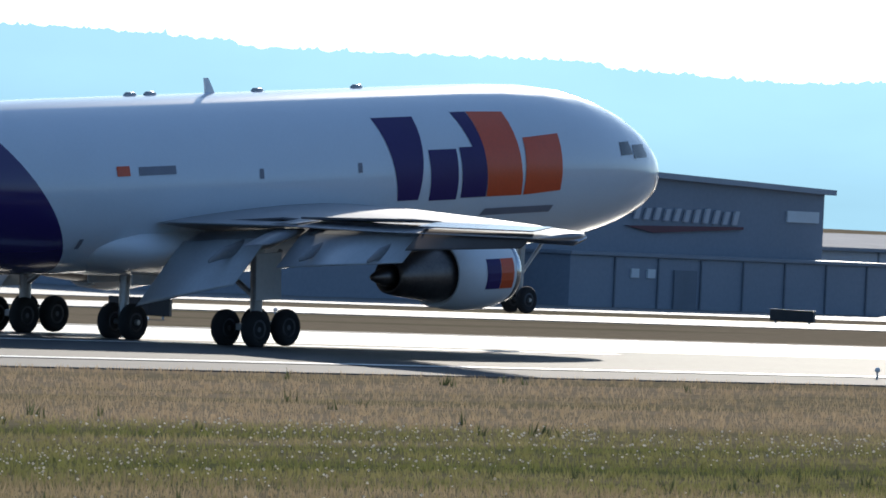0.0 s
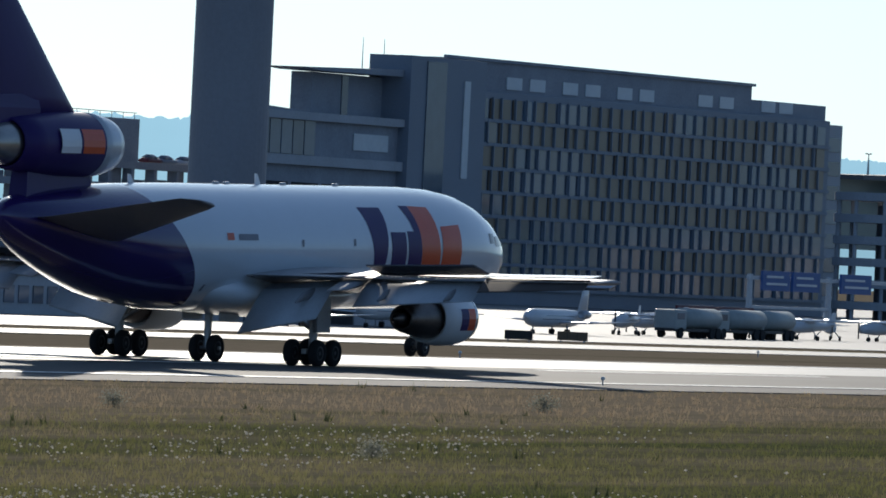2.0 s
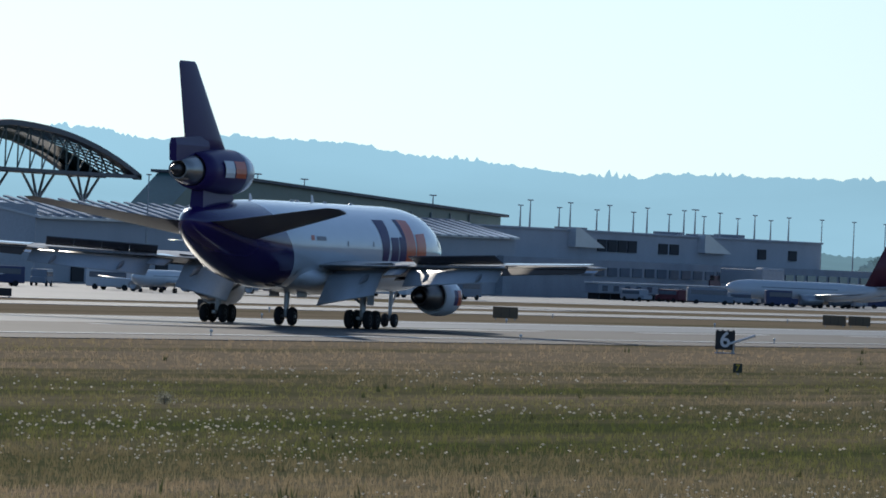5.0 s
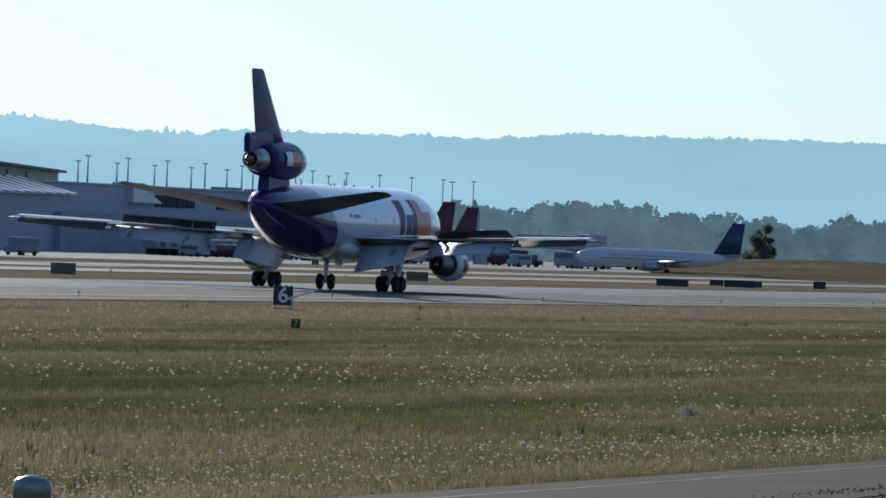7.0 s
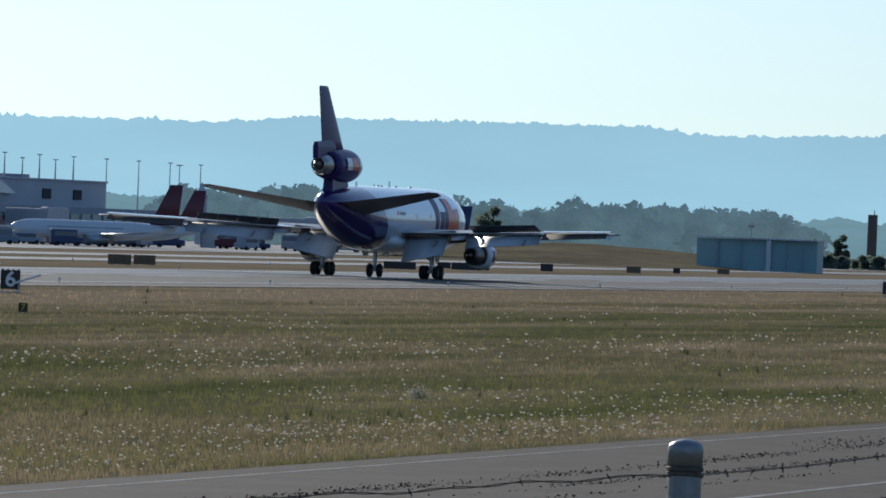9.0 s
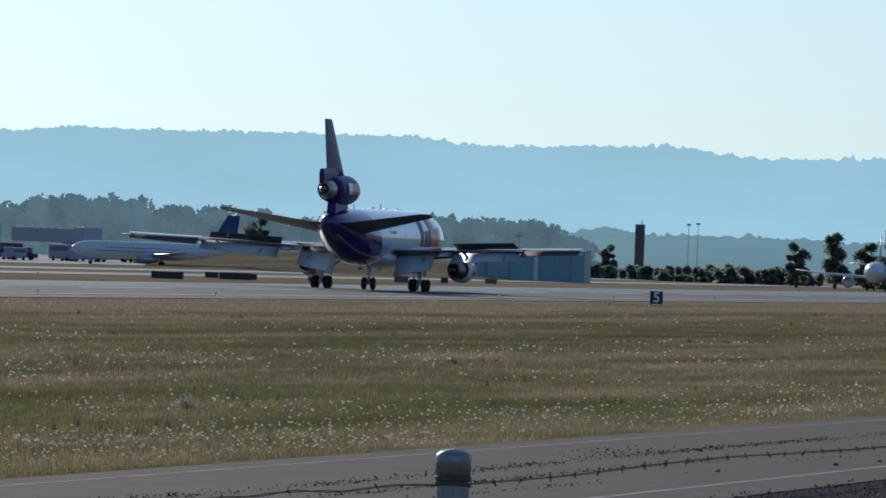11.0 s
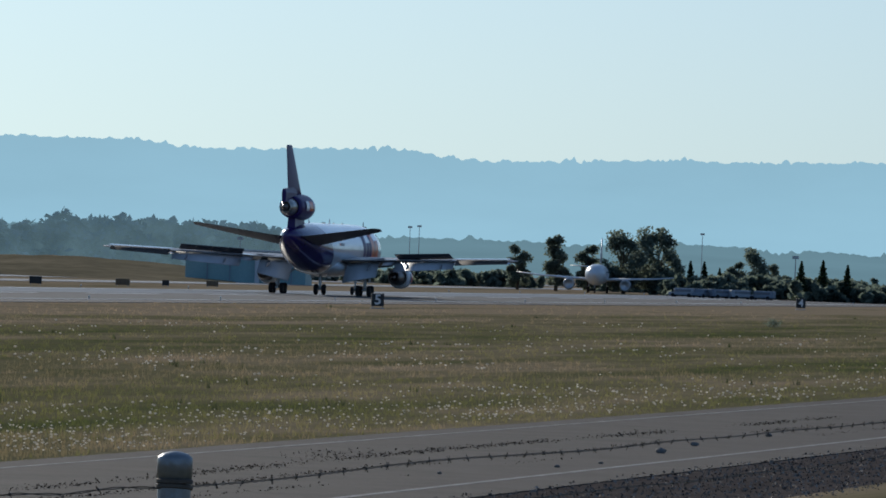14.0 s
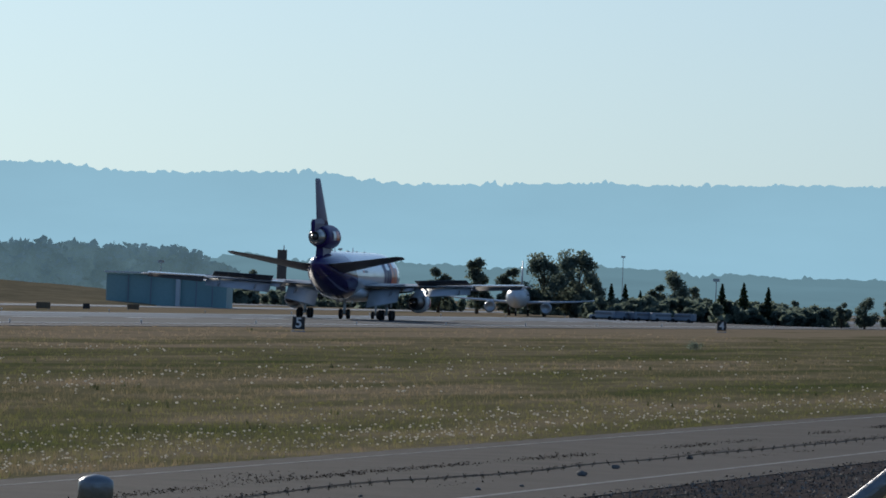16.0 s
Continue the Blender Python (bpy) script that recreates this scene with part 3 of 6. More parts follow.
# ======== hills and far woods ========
# aerial haze painted as emission: the surface itself glows in the haze colour
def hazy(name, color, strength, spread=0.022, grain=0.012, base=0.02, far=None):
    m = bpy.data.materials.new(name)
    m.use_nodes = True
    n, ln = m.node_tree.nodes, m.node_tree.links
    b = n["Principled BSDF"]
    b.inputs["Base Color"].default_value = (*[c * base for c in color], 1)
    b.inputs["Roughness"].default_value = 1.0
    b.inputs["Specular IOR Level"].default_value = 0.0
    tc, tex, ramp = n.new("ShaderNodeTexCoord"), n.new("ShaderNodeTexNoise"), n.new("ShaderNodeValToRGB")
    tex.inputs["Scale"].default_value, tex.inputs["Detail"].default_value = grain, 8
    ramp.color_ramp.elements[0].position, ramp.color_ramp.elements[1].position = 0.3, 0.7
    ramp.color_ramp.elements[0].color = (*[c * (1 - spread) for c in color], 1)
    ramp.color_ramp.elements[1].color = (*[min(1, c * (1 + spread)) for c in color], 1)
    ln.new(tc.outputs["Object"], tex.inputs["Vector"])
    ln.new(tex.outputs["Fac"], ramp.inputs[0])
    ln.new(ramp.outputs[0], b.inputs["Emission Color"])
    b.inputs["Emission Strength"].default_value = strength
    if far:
        # painted air: the emission grows towards the foot and towards the sun
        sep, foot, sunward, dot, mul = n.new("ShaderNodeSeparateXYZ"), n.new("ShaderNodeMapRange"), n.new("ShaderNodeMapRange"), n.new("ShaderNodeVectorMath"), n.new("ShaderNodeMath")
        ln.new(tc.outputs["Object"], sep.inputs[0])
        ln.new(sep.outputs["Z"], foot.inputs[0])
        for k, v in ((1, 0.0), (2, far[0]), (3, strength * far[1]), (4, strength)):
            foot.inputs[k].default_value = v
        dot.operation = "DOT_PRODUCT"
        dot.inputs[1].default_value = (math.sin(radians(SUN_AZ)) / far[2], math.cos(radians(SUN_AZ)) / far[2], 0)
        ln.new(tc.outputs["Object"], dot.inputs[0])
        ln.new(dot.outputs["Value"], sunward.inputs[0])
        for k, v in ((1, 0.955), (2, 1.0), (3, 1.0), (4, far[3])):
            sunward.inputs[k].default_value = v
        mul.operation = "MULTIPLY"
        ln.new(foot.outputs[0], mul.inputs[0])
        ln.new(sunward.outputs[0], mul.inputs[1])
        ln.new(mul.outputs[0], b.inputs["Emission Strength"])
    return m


# bearing and height angle of the crest
CREST = [(40, .80), (46, .85), (49.5, .99), (50.6, .955), (50.75, .915), (53, .925), (53.1, .885), (54.3, .845), (55, .885), (57.7, .90), (58.3, .87), (59, .915), (60, .86), (62, .82), (66, .76),
         (69.6, .71), (70, .65), (70.6, .69), (71.3, .68), (71.8, .61), (73.2, .525), (73.4, .57), (75, .58), (75.8, .635), (77.9, .655), (78.3, .615), (79.6, .65), (80.2, .60), (81.5, .645), (83.3, .69), (86, .72), (92, .75)]


def crest(b):
    for (a, p), (c, q) in zip(CREST, CREST[1:]):
        if b <= c:
            u = max(0.0, (b - a) / (c - a))
            u = u * u * (3 - 2 * u)
            return p + (q - p) * u
    return CREST[-1][1]


def ridge(name, r0, b0, b1, step, height, material, label, tooth, seed):
    """A wooded ridge curving round the field; its crest carries single tree tops."""
    rnd = random.Random(seed)
    verts, faces = [], []
    n = int((b1 - b0) / step)
    for i in range(n + 1):
        b = b0 + i * step
        low = height(b)
        s, c = math.sin(radians(b)), math.cos(radians(b))
        # stands of tall trees rise in groups above a softer canopy
        stand = max(0.0, noise.noise((b * 3.1, seed, 0)) + 0.25) ** 1.5
        h = low + tooth * (rnd.random() ** 2 * (0.25 + 1.4 * stand) + 0.5 * noise.noise((b * 14, seed, 1)) + 0.9 * stand * noise.noise((b * 5, seed, 2)))
        for k, (dr, f) in enumerate(((-260, -0.02), (-120, 0.45), (-30, 0.8), (0, 1.0))):
            r = r0 + dr
            verts.append((r * s, r * c, low * f if k < 3 else h))
    for i in range(n):
        for k in range(3):
            a = i * 4 + k
            faces.append((a, a + 4, a + 5, a + 1))
    me = bpy.data.meshes.new(name)
    me.from_pydata(verts, [], faces)
    me.materials.append(material)
    return tagged(new(name, me), label, "hills", kind="structure")


# both ridges glow blue, haze put into their emission
ridge("backdrop_hills", 4750, 38, 94, 0.016, lambda b: 5.5 + 4750 * math.tan(radians(crest(b))) + 1, hazy("hill_haze_glow", (0.29, 0.515, 0.655), 0.95, 0.05, 0.006, far=(75.0, 1.14, 4750.0, 1.4)), "hazy blue wooded hills along the horizon", 3.2, 3)
ridge("backdrop_woods", 2650, 74, 94, 0.02, lambda b: 10 + 2.5 * noise.noise((b * 0.9, 1, 2)) + 1.5 * noise.noise((b * 3.1, 4, 2)), hazy("far_wood_haze_glow", (0.16, 0.29, 0.36), 0.9, 0.06, 0.02, far=(12.0, 0.92, 2650.0, 1.2)), "far woods beyond the field, tinted dim blue by painted haze", 1.5, 5)


# ======== trees ========
BARK = mat("bark", (0.09, 0.065, 0.045), 0.9, vary=0.3, scale=2, fine=12)
LEAF = mat("leaves", (0.15, 0.195, 0.15), 0.7, vary=0.3, scale=0.3, fine=2.0, per_island=0.4, tint=(0.24, 0.285, 0.225))
CONIFER = mat("needles", (0.05, 0.075, 0.045), 0.8, vary=0.35, scale=0.3, fine=2.0, per_island=0.5, tint=(0.06, 0.085, 0.035))


def let_light_through(m, share):
    """Thin leaves and blades pass part of the light."""
    n, ln = m.node_tree.nodes, m.node_tree.links
    b, out = n["Principled BSDF"], n["Material Output"]
    b.inputs["Specular IOR Level"].default_value = 0.15
    tr, mix = n.new("ShaderNodeBsdfTranslucent"), n.new("ShaderNodeMixShader")
    mix.inputs[0].default_value = share
    ln.new(next(x for x in n if x.type == "VALTORGB").outputs[0], tr.inputs["Color"])
    ln.new(b.outputs[0], mix.inputs[1])
    ln.new(tr.outputs[0], mix.inputs[2])
    ln.new(mix.outputs[0], out.inputs["Surface"])
    return m


# the far crowns emit a faint blue-green as painted haze
WOOD = hazy("woodland_haze_glow", (0.115, 0.185, 0.215), 0.6, 0.25, 0.15, 0.9)
let_light_through(LEAF, 0.68)
let_light_through(CONIFER, 0.45)


def leaf_mesh(name, pts, size, material, rnd):
    """One small folded leaf clump (two triangles) at each point."""
    verts, faces = [], []
    for p in pts:
        s = size * rnd.uniform(0.6, 1.3)
        u = Vector((rnd.gauss(0, 1), rnd.gauss(0, 1), rnd.gauss(0, 0.6))).normalized()
        w = u.orthogonal().normalized()
        w.rotate(Matrix.Rotation(rnd.uniform(0, 6.28), 3, u))
        k = len(verts)
        p = Vector(p)
        verts += [p - u * s, p + w * s * 0.55, p + u * s, p - w * s * 0.55 + Vector((0, 0, s * 0.3))]
        faces += [(k, k + 1, k + 2), (k, k + 2, k + 3)]
    me = bpy.data.meshes.new(name)
    me.from_pydata(verts, [], faces)
    me.materials.append(material)
    return me


def tree(kind, h, w, seed, label):
    rnd = random.Random(seed)
    t = thing("tree", label, "tree", "trees beyond the runway")
    bm = bmesh.new()
    rod((0, 0, -0.3), (0.1, 0, h * 0.45), h * 0.035, h * 0.02, 8, bm)
    pts = []
    if kind == "conifer":
        rod((0.1, 0, h * 0.4), (0, 0, h * 0.97), h * 0.02, 0.03, 6, bm)
        for i in range(1300):
            u = rnd.random() ** 0.7
            z = h * (0.06 + 0.94 * (1 - u))
            r = w * 0.5 * (u ** 0.8) * (0.55 + 0.45 * abs(math.sin(z * 5.5 / h * 6))) * math.sqrt(rnd.random())
            a = rnd.uniform(0, 6.283)
            pts.append((r * math.cos(a), r * math.sin(a), z - r * 0.3))
        size = h * 0.035
    else:
        lumps = []
        for i in range(30):
            a = rnd.uniform(0, 6.283)
            z = h * rnd.uniform(0.14, 0.86)
            # an egg-shaped crown that reaches low
            r = w * 0.4 * math.sqrt(rnd.random()) * math.sqrt(max(0.05, 1 - ((z / h - 0.45) / 0.48) ** 2))
            if kind == "poplar":
                r *= 0.5
            lumps.append((r * math.cos(a), r * math.sin(a), z, w * rnd.uniform(0.10, 0.2)))
            rod((0.05, 0, h * rnd.uniform(0.2, 0.42)), (r * math.cos(a), r * math.sin(a), z), h * 0.012, h * 0.004, 5, bm)
        for i in range(5200):
            lx, ly, lz, lr = rnd.choice(lumps)
            v = Vector((rnd.gauss(0, 1), rnd.gauss(0, 1), rnd.gauss(0, 1))).normalized() * lr * rnd.uniform(0.3, 1.08)
            z = lz + v.z * (1.0 if kind != "poplar" else 1.6)
            pts.append((lx + v.x, ly + v.y, max(h * 0.1, min(h, z))))
        size = h * 0.03
    part("trunk", bm, BARK, t)
    cr = new("crown", leaf_mesh("crown", pts, size, CONIFER if kind == "conifer" else LEAF, rnd))
    cr.parent = t
    return t


def plant(proto, spots):
    for i, (x, y, s, turn) in enumerate(spots):
        o = proto if i == 0 else copy_thing(proto, pose(0, 0, 0))
        o.matrix_basis = Matrix.LocRotScale((x, y, 0), Euler((0, 0, turn)), (s, s, s))


def bearing(b, d):
    return d * math.sin(radians(b)), d * math.cos(radians(b))


rt = random.Random(8)
broad_a = tree("broad", 9.5, 8.2, 11, "round dark green broadleaf tree")
broad_b = tree("broad", 9.0, 5.2, 12, "uneven dark green broadleaf tree")
conifer = tree("conifer", 8.0, 4.0, 13, "slim dark green conifer")
poplar = tree("poplar", 8.5, 2.6, 14, "narrow upright dark green poplar")
plant(broad_a, [(*bearing(b, d), s, rt.uniform(0, 6)) for b, d, s in ((81.12, 1482, 1.12), (81.33, 1485, 1.2), (81.98, 1500, .9), (83.2, 1440, .55), (81.45, 1492, .8), (56.2, 620, .72), (55.65, 620, .66), (55.9, 630, .62), (56.9, 640, .62), (58.05, 640, .58), (59.3, 700, .78), (59.55, 705, .74), (76.9, 1600, .75))])
plant(broad_b, [(*bearing(b, d), s, rt.uniform(0, 6)) for b, d, s in ((80.43, 1490, .9), (80.68, 1500, 1.12), (80.89, 1495, .95), (82.1, 1505, .7), (81.85, 1502, .72), (79.2, 1600, .72), (79.05, 1600, .6), (76.92, 1605, 1.04), (58.46, 640, .78), (58.75, 640, .68), (57.65, 660, .66), (55.35, 625, .6), (82.74, 1505, .5), (83.05, 1445, .5), (83.35, 1445, .55), (84.2, 1350, .5), (84.4, 1350, .55), (84.0, 1360, .4))])
plant(conifer, [(*bearing(b, d), s, rt.uniform(0, 6)) for b, d, s in ((82.27, 1450, .82), (82.41, 1450, .86), (82.57, 1450, .78), (81.55, 1470, .74), (81.64, 1475, .74), (81.74, 1470, .62), (57.4, 660, .75), (58.2, 700, .7), (83.62, 1470, .4))])
plant(poplar, [(*bearing(b, d), s, rt.uniform(0, 6)) for b, d, s in ((57.26, 620, .95), (57.7, 620, .7), (58.5, 600, .8))])


def wood_row(name, b0, b1, dist, n, hlo, hhi, label, seed, material, lowfill=False):
    """A belt of trees too many to count, crowns of leaf clumps."""
    rnd = random.Random(seed)
    pts = []
    for i in range(n):
        b = b0 + (b1 - b0) * (i + rnd.random()) / n
        mid = 1 - abs(2 * (b - b0) / (b1 - b0) - 1) ** 3
        h = hlo + (hhi - hlo) * (0.45 * rnd.random() + 0.55 * mid)
        h *= 1.0 + 0.2 * noise.noise((b * 6, seed, 3)) + 0.14 * noise.noise((b * 31, seed, 7))
        if lowfill and noise.noise((b * 17, seed, 5)) < -.1:
            continue
        x, y = bearing(b, dist + rnd.uniform(-12, 30))
        loose = .75 if hhi < 5 else .2
        for k in range(9):
            cx, cy, cz, r = x + rnd.gauss(0, h * loose), y + rnd.gauss(0, h * loose), h * rnd.uniform(.12, .8), h * rnd.uniform(.16, .26)
            for j in range(80):
                v = Vector((rnd.gauss(0, 1), rnd.gauss(0, 1), rnd.gauss(0, 1))).normalized() * r * rnd.uniform(.6, 1.08)
                pts.append((cx + v.x, cy + v.y, max(.2, cz + v.z)))
        for j in range(60):
            pts.append((x + rnd.gauss(0, h * (loose + .1)), y + rnd.gauss(0, h * .2), rnd.uniform(.1, h * .35)))
    return tagged(new(name, leaf_mesh(name, pts, 1.0 if hhi > 5 else 0.7, material, rnd)), label, "trees", kind="stuff")


# grassy bank before the woodland
def bank_ring(b, h):
    out = []
    for d, f in ((1300, -.05), (1345, .35), (1400, .8), (1445, 1.0), (1480, .6), (1520, -.05)):
        x, y = bearing(b, d)
        out.append((x, y, h * f * (1 + .12 * noise.noise((b * 6, d * .02, 1)))))
    return out


BANK = [bank_ring(76.2 + i * .06, 2.9 * math.sin(math.pi * (i + .5) / 41) ** .5) for i in range(41)]
tagged(part("bank", loft(BANK, cap=False, closed=False), mat("bank_straw", (0.19, 0.16, 0.10), 0.9, vary=.35, scale=.05, fine=.4, tint=(0.3, 0.24, 0.15), spec=0.0), smooth=True), "dry tan grassy bank before the woodland", "bank", kind="structure")
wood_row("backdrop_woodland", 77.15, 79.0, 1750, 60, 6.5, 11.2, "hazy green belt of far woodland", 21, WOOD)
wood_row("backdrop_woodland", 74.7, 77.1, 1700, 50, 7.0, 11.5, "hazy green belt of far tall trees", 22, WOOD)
wood_row("hedge", 81.4, 83.0, 1460, 60, 2.0, 4.0, "low dark green hedge and bushes", 23, LEAF)
wood_row("hedge", 79.0, 81.3, 1560, 40, 1.6, 3.2, "low dark green scrub", 24, LEAF, True)

# ======== airport buildings ========
SLATE = mat("slate_cladding", (0.21, 0.245, 0.295), 0.5, vary=0.12, scale=0.15, fine=4.0)
SLATE_LIGHT = mat("pale_cladding", (0.33, 0.36, 0.40), 0.5, vary=0.1, scale=0.15, fine=4.0)
SLATE_JOINT = mat("slate_joint", (0.15, 0.175, 0.21), 0.6, vary=0.1)
ROOF_DULL = mat("dull_grey_roof", (0.30, 0.31, 0.33), 0.9, vary=0.15, scale=0.3, fine=3.0, spec=0.05)
WHITE_WALL = mat("white_wall", (0.52, 0.54, 0.57), 0.5, vary=0.1, scale=0.2, fine=4.0)
CONC_WALL = mat("concrete_wall", (0.43, 0.44, 0.46), 0.7, vary=0.15, scale=0.15, fine=3.0)
CONC_DARK = mat("dark_concrete", (0.30, 0.32, 0.355), 0.75, vary=0.2, scale=0.2, fine=3.0)
ROOF_METAL = mat("pale_metal_roof", (0.55, 0.56, 0.58), 0.3, 0.3, vary=0.1, scale=0.3, fine=3.0)
ROOF_DARK = mat("dark_roof", (0.09, 0.09, 0.10), 0.55, vary=0.15, scale=0.3, fine=3.0)
GREEN_ROOF = mat("green_panel", (0.05, 0.12, 0.105), 0.35, 0.1, vary=0.2, scale=0.3, fine=2.0)
TEAL = mat("teal_cladding", (0.23, 0.38, 0.39), 0.5, vary=0.12, scale=0.15, fine=3.0)
WINDOW = glass("window_glass", (0.14, 0.165, 0.20))
# warm reflection put into the base colour of some panes
AMBER_REFLECTION = glass("amber_reflection_glass", (0.185, 0.14, 0.095), 0.3)
ROOF_BRIGHT = mat("bright_metal_roof", (0.86, 0.87, 0.88), 0.45, 0.25, vary=0.06, scale=0.3, fine=3.0)
BLUEGLASS = glass("blue_glass", (0.10, 0.15, 0.20), 0.1)
# pale colour stands for sky mirrored in panes; the roller door shares it
SKYPANE = mat("pale_door_and_sky_pane", (0.62, 0.66, 0.68), 0.4, vary=0.08)
# near-black with the shade of openings in it; dark doors and legs share it
DARK = mat("dark_parts_and_shade", (0.02, 0.022, 0.026), 0.8, vary=0.2)
STEEL = mat("galvanised_steel", (0.38, 0.39, 0.40), 0.4, 0.7, vary=0.15, scale=2, fine=12)
PAINTED = mat("white_painted_steel", (0.55, 0.56, 0.57), 0.45, vary=0.1, scale=1, fine=8)
BLUESIGN = mat("blue_sign", (0.03, 0.10, 0.30), 0.45, vary=0.1)
REDPAINT = mat("red_paint", (0.12, 0.025, 0.038), 0.45, vary=0.1)
SIGN_GREY = mat("sign_pale_grey", (0.5, 0.5, 0.52), 0.6, vary=0.1)
WHITESIGN = mat("white_sign", (0.7, 0.7, 0.7), 0.5, vary=0.05)

SHARED = {}


def panes(parent, name, spots, w, h, d, material, label=""):
    """Alike panes that share one mesh. spots: centre (x, y, z) on a wall that faces -y."""
    key = (name, round(w, 2), round(h, 2), material.name)
    if key not in SHARED:
        SHARED[key] = mesh_of(name, box(-w / 2, w / 2, -d / 2, d / 2, -h / 2, h / 2), material)
    for s in spots:
        o = new(name, SHARED[key])
        o.parent = parent
        o.matrix_basis = Matrix.Translation(s)
        if label:
            tagged(o, label)


def block(name, label, category, x0, x1, y0, y1, z1, wall, roof=None, group="", z0=0.0, eaves=0.25):
    t = thing(name, label, category, group)
    part("wall", box(x0, x1, y0, y1, z0, z1, bevel=0.04), wall, t)
    part("roof", box(x0 - eaves, x1 + eaves, y0 - eaves, y1 + eaves, z1, z1 + 0.35, bevel=0.05), roof or ROOF_DARK, t)
    return t


def gable(x0, x1, y0, y1, z0, z1, over=0.5):
    """Shallow pitched roof with its ridge along y."""
    xm = (x0 + x1) / 2
    a = [(x0 - over, y0 - over, z0), (xm, y0 - over, z1), (x1 + over, y0 - over, z0), (x1 + over, y0 - over, z0 - .3), (xm, y0 - over, z1 - .35), (x0 - over, y0 - over, z0 - .3)]
    return loft([a, [(x, y1 + over, z) for x, y, z in a]])


# dark hangar with a low gable
h = thing("hangar", "dark slate-blue hangar with a shallow gabled roof", "hangar")
part("wall", loft([[(356, y, 0), (412.5, y, 0), (412.5, y, 6.9), (384, y, 7.7), (356, y, 6.9)] for y in (294, 345)]), SLATE, h)
part("roof", gable(356, 412.5, 294, 345, 7.1, 7.95, 0.5), SLATE_LIGHT, h, "pale roof edge")
part("annex", box(384, 414.2, 290.5, 293.9, 0, 2.85, bevel=0.04), SLATE, h)
part("annex_roof", box(383.8, 414.4, 290.3, 293.9, 2.85, 3.05, bevel=0.03), mat("slate_edge", (0.22, 0.25, 0.29), 0.5), h)
for i in range(7):
    part("joint_strip", box(388 + i * 4, 388.1 + i * 4, 290.4, 290.49, 0, 2.8), SLATE_JOINT, h)
part("window", box(408.8, 411.9, 293.88, 293.99, 5.15, 5.8), SKYPANE, h, "pale window panel")
for x in (389.5, 391.0):
    part("window", box(x, x + .7, 290.38, 290.49, 1.7, 2.2), SKYPANE, h)
part("side_door", box(393.5, 395.6, 290.38, 290.49, 0, 2.2), SLATE_JOINT, h)
# wall sign: plain bars in its colours
for i in range(11):
    x, z, top = 394.1 + i * .93, 4.95 - .012 * i, 5.62 - .05 * (i % 2) + (.12 if i in (0, 7) else 0)
    part("sign_bar", loft([[(x, y, z), (x + .42, y, z), (x + .68, y, top), (x + .26, y, top)] for y in (293.8, 293.95)]), SIGN_GREY, h, "white sign shape")
part("sign_stroke", loft([[(393.4, y, 4.55), (404.5, y, 4.75), (404.5, y, 4.6), (396, y, 4.2)] for y in (293.82, 293.95)]), REDPAINT, h, "red sign stroke")

# white hangars
h = thing("hangar", "long low white hangar with a pale gabled roof", "hangar", "white hangars")
part("wall", box(414.6, 487.5, 300, 340, 0, 3.6, bevel=.03), WHITE_WALL, h)
part("roof", loft([[(414.2, 299.4, 3.8), (488, 299.4, 3.95), (488, 320, 4.75), (414.2, 320, 4.4)], [(414.2, 299.4, 3.6), (488, 299.4, 3.7), (488, 320, 4.45), (414.2, 320, 4.1)]]), ROOF_DULL, h, "pale weathered roof")
for x in np.arange(420, 486, 6.6):
    part("wall_joint", box(x, x + .12, 299.9, 299.99, .1, 3.6), SLATE_LIGHT, h)
part("hangar_door", box(446, 453, 299.85, 299.98, 0, 3.2), SLATE_LIGHT, h)
h = thing("hangar", "white hangar with tall sliding doors and a painted dark gap", "hangar", "white hangars")
part("wall", loft([[(488.6, y, 0), (520, y, 0), (520, y, 4.5), (505, y, 5.5), (488.6, y, 4.5)] for y in (300, 342)]), WHITE_WALL, h)
part("roof", loft([[(488, y, 4.5), (505, y, 5.62), (520.6, y, 4.6), (520.6, y, 4.35), (505, y, 5.3), (488, y, 4.25)] for y in (299.4, 342)]), ROOF_DARK, h)
for xa, xb in ((489, 496), (496.2, 504.4), (505.9, 512.4), (512.6, 519)):
    part("sliding_door", box(xa, xb, 299.8, 299.97, 0, 4.1, bevel=.03), WHITE_WALL, h, "white sliding door")
# no real gap: a dark sheet on the wall gives its shade
part("door_gap", box(504.5, 505.8, 299.9, 299.98, 0, 4.1), DARK, h, "dark sheet painted as the shade in a door gap")
part("roof_tank", rod((515, 316, 5.0), (515, 316, 6.6), 1.3, 1.3, 16), SLATE, h, "grey roof tank")
s = thing("shed", "small pale shed with a pitched roof", "shed")
part("wall", box(471.4, 480.6, 294, 297.5, 0, 1.45, bevel=.02), WHITE_WALL, s)
part("roof", loft([[(471, 293.6, 1.45), (481.6, 293.6, 1.45), (481.6, 297.9, 1.45), (471, 297.9, 1.45)], [(473.6, 295.6, 1.85), (480.2, 295.6, 1.85), (480.2, 295.9, 1.85), (473.6, 295.9, 1.85)]]), SLATE_LIGHT, s)
part("door", box(477.2, 478.2, 293.9, 293.98, 0, 1.2), DARK, s)
panes(s, "window", [(474, 293.95, .8), (475.5, 293.95, .8), (479.2, 293.95, .9)], .8, .45, .06, WINDOW)


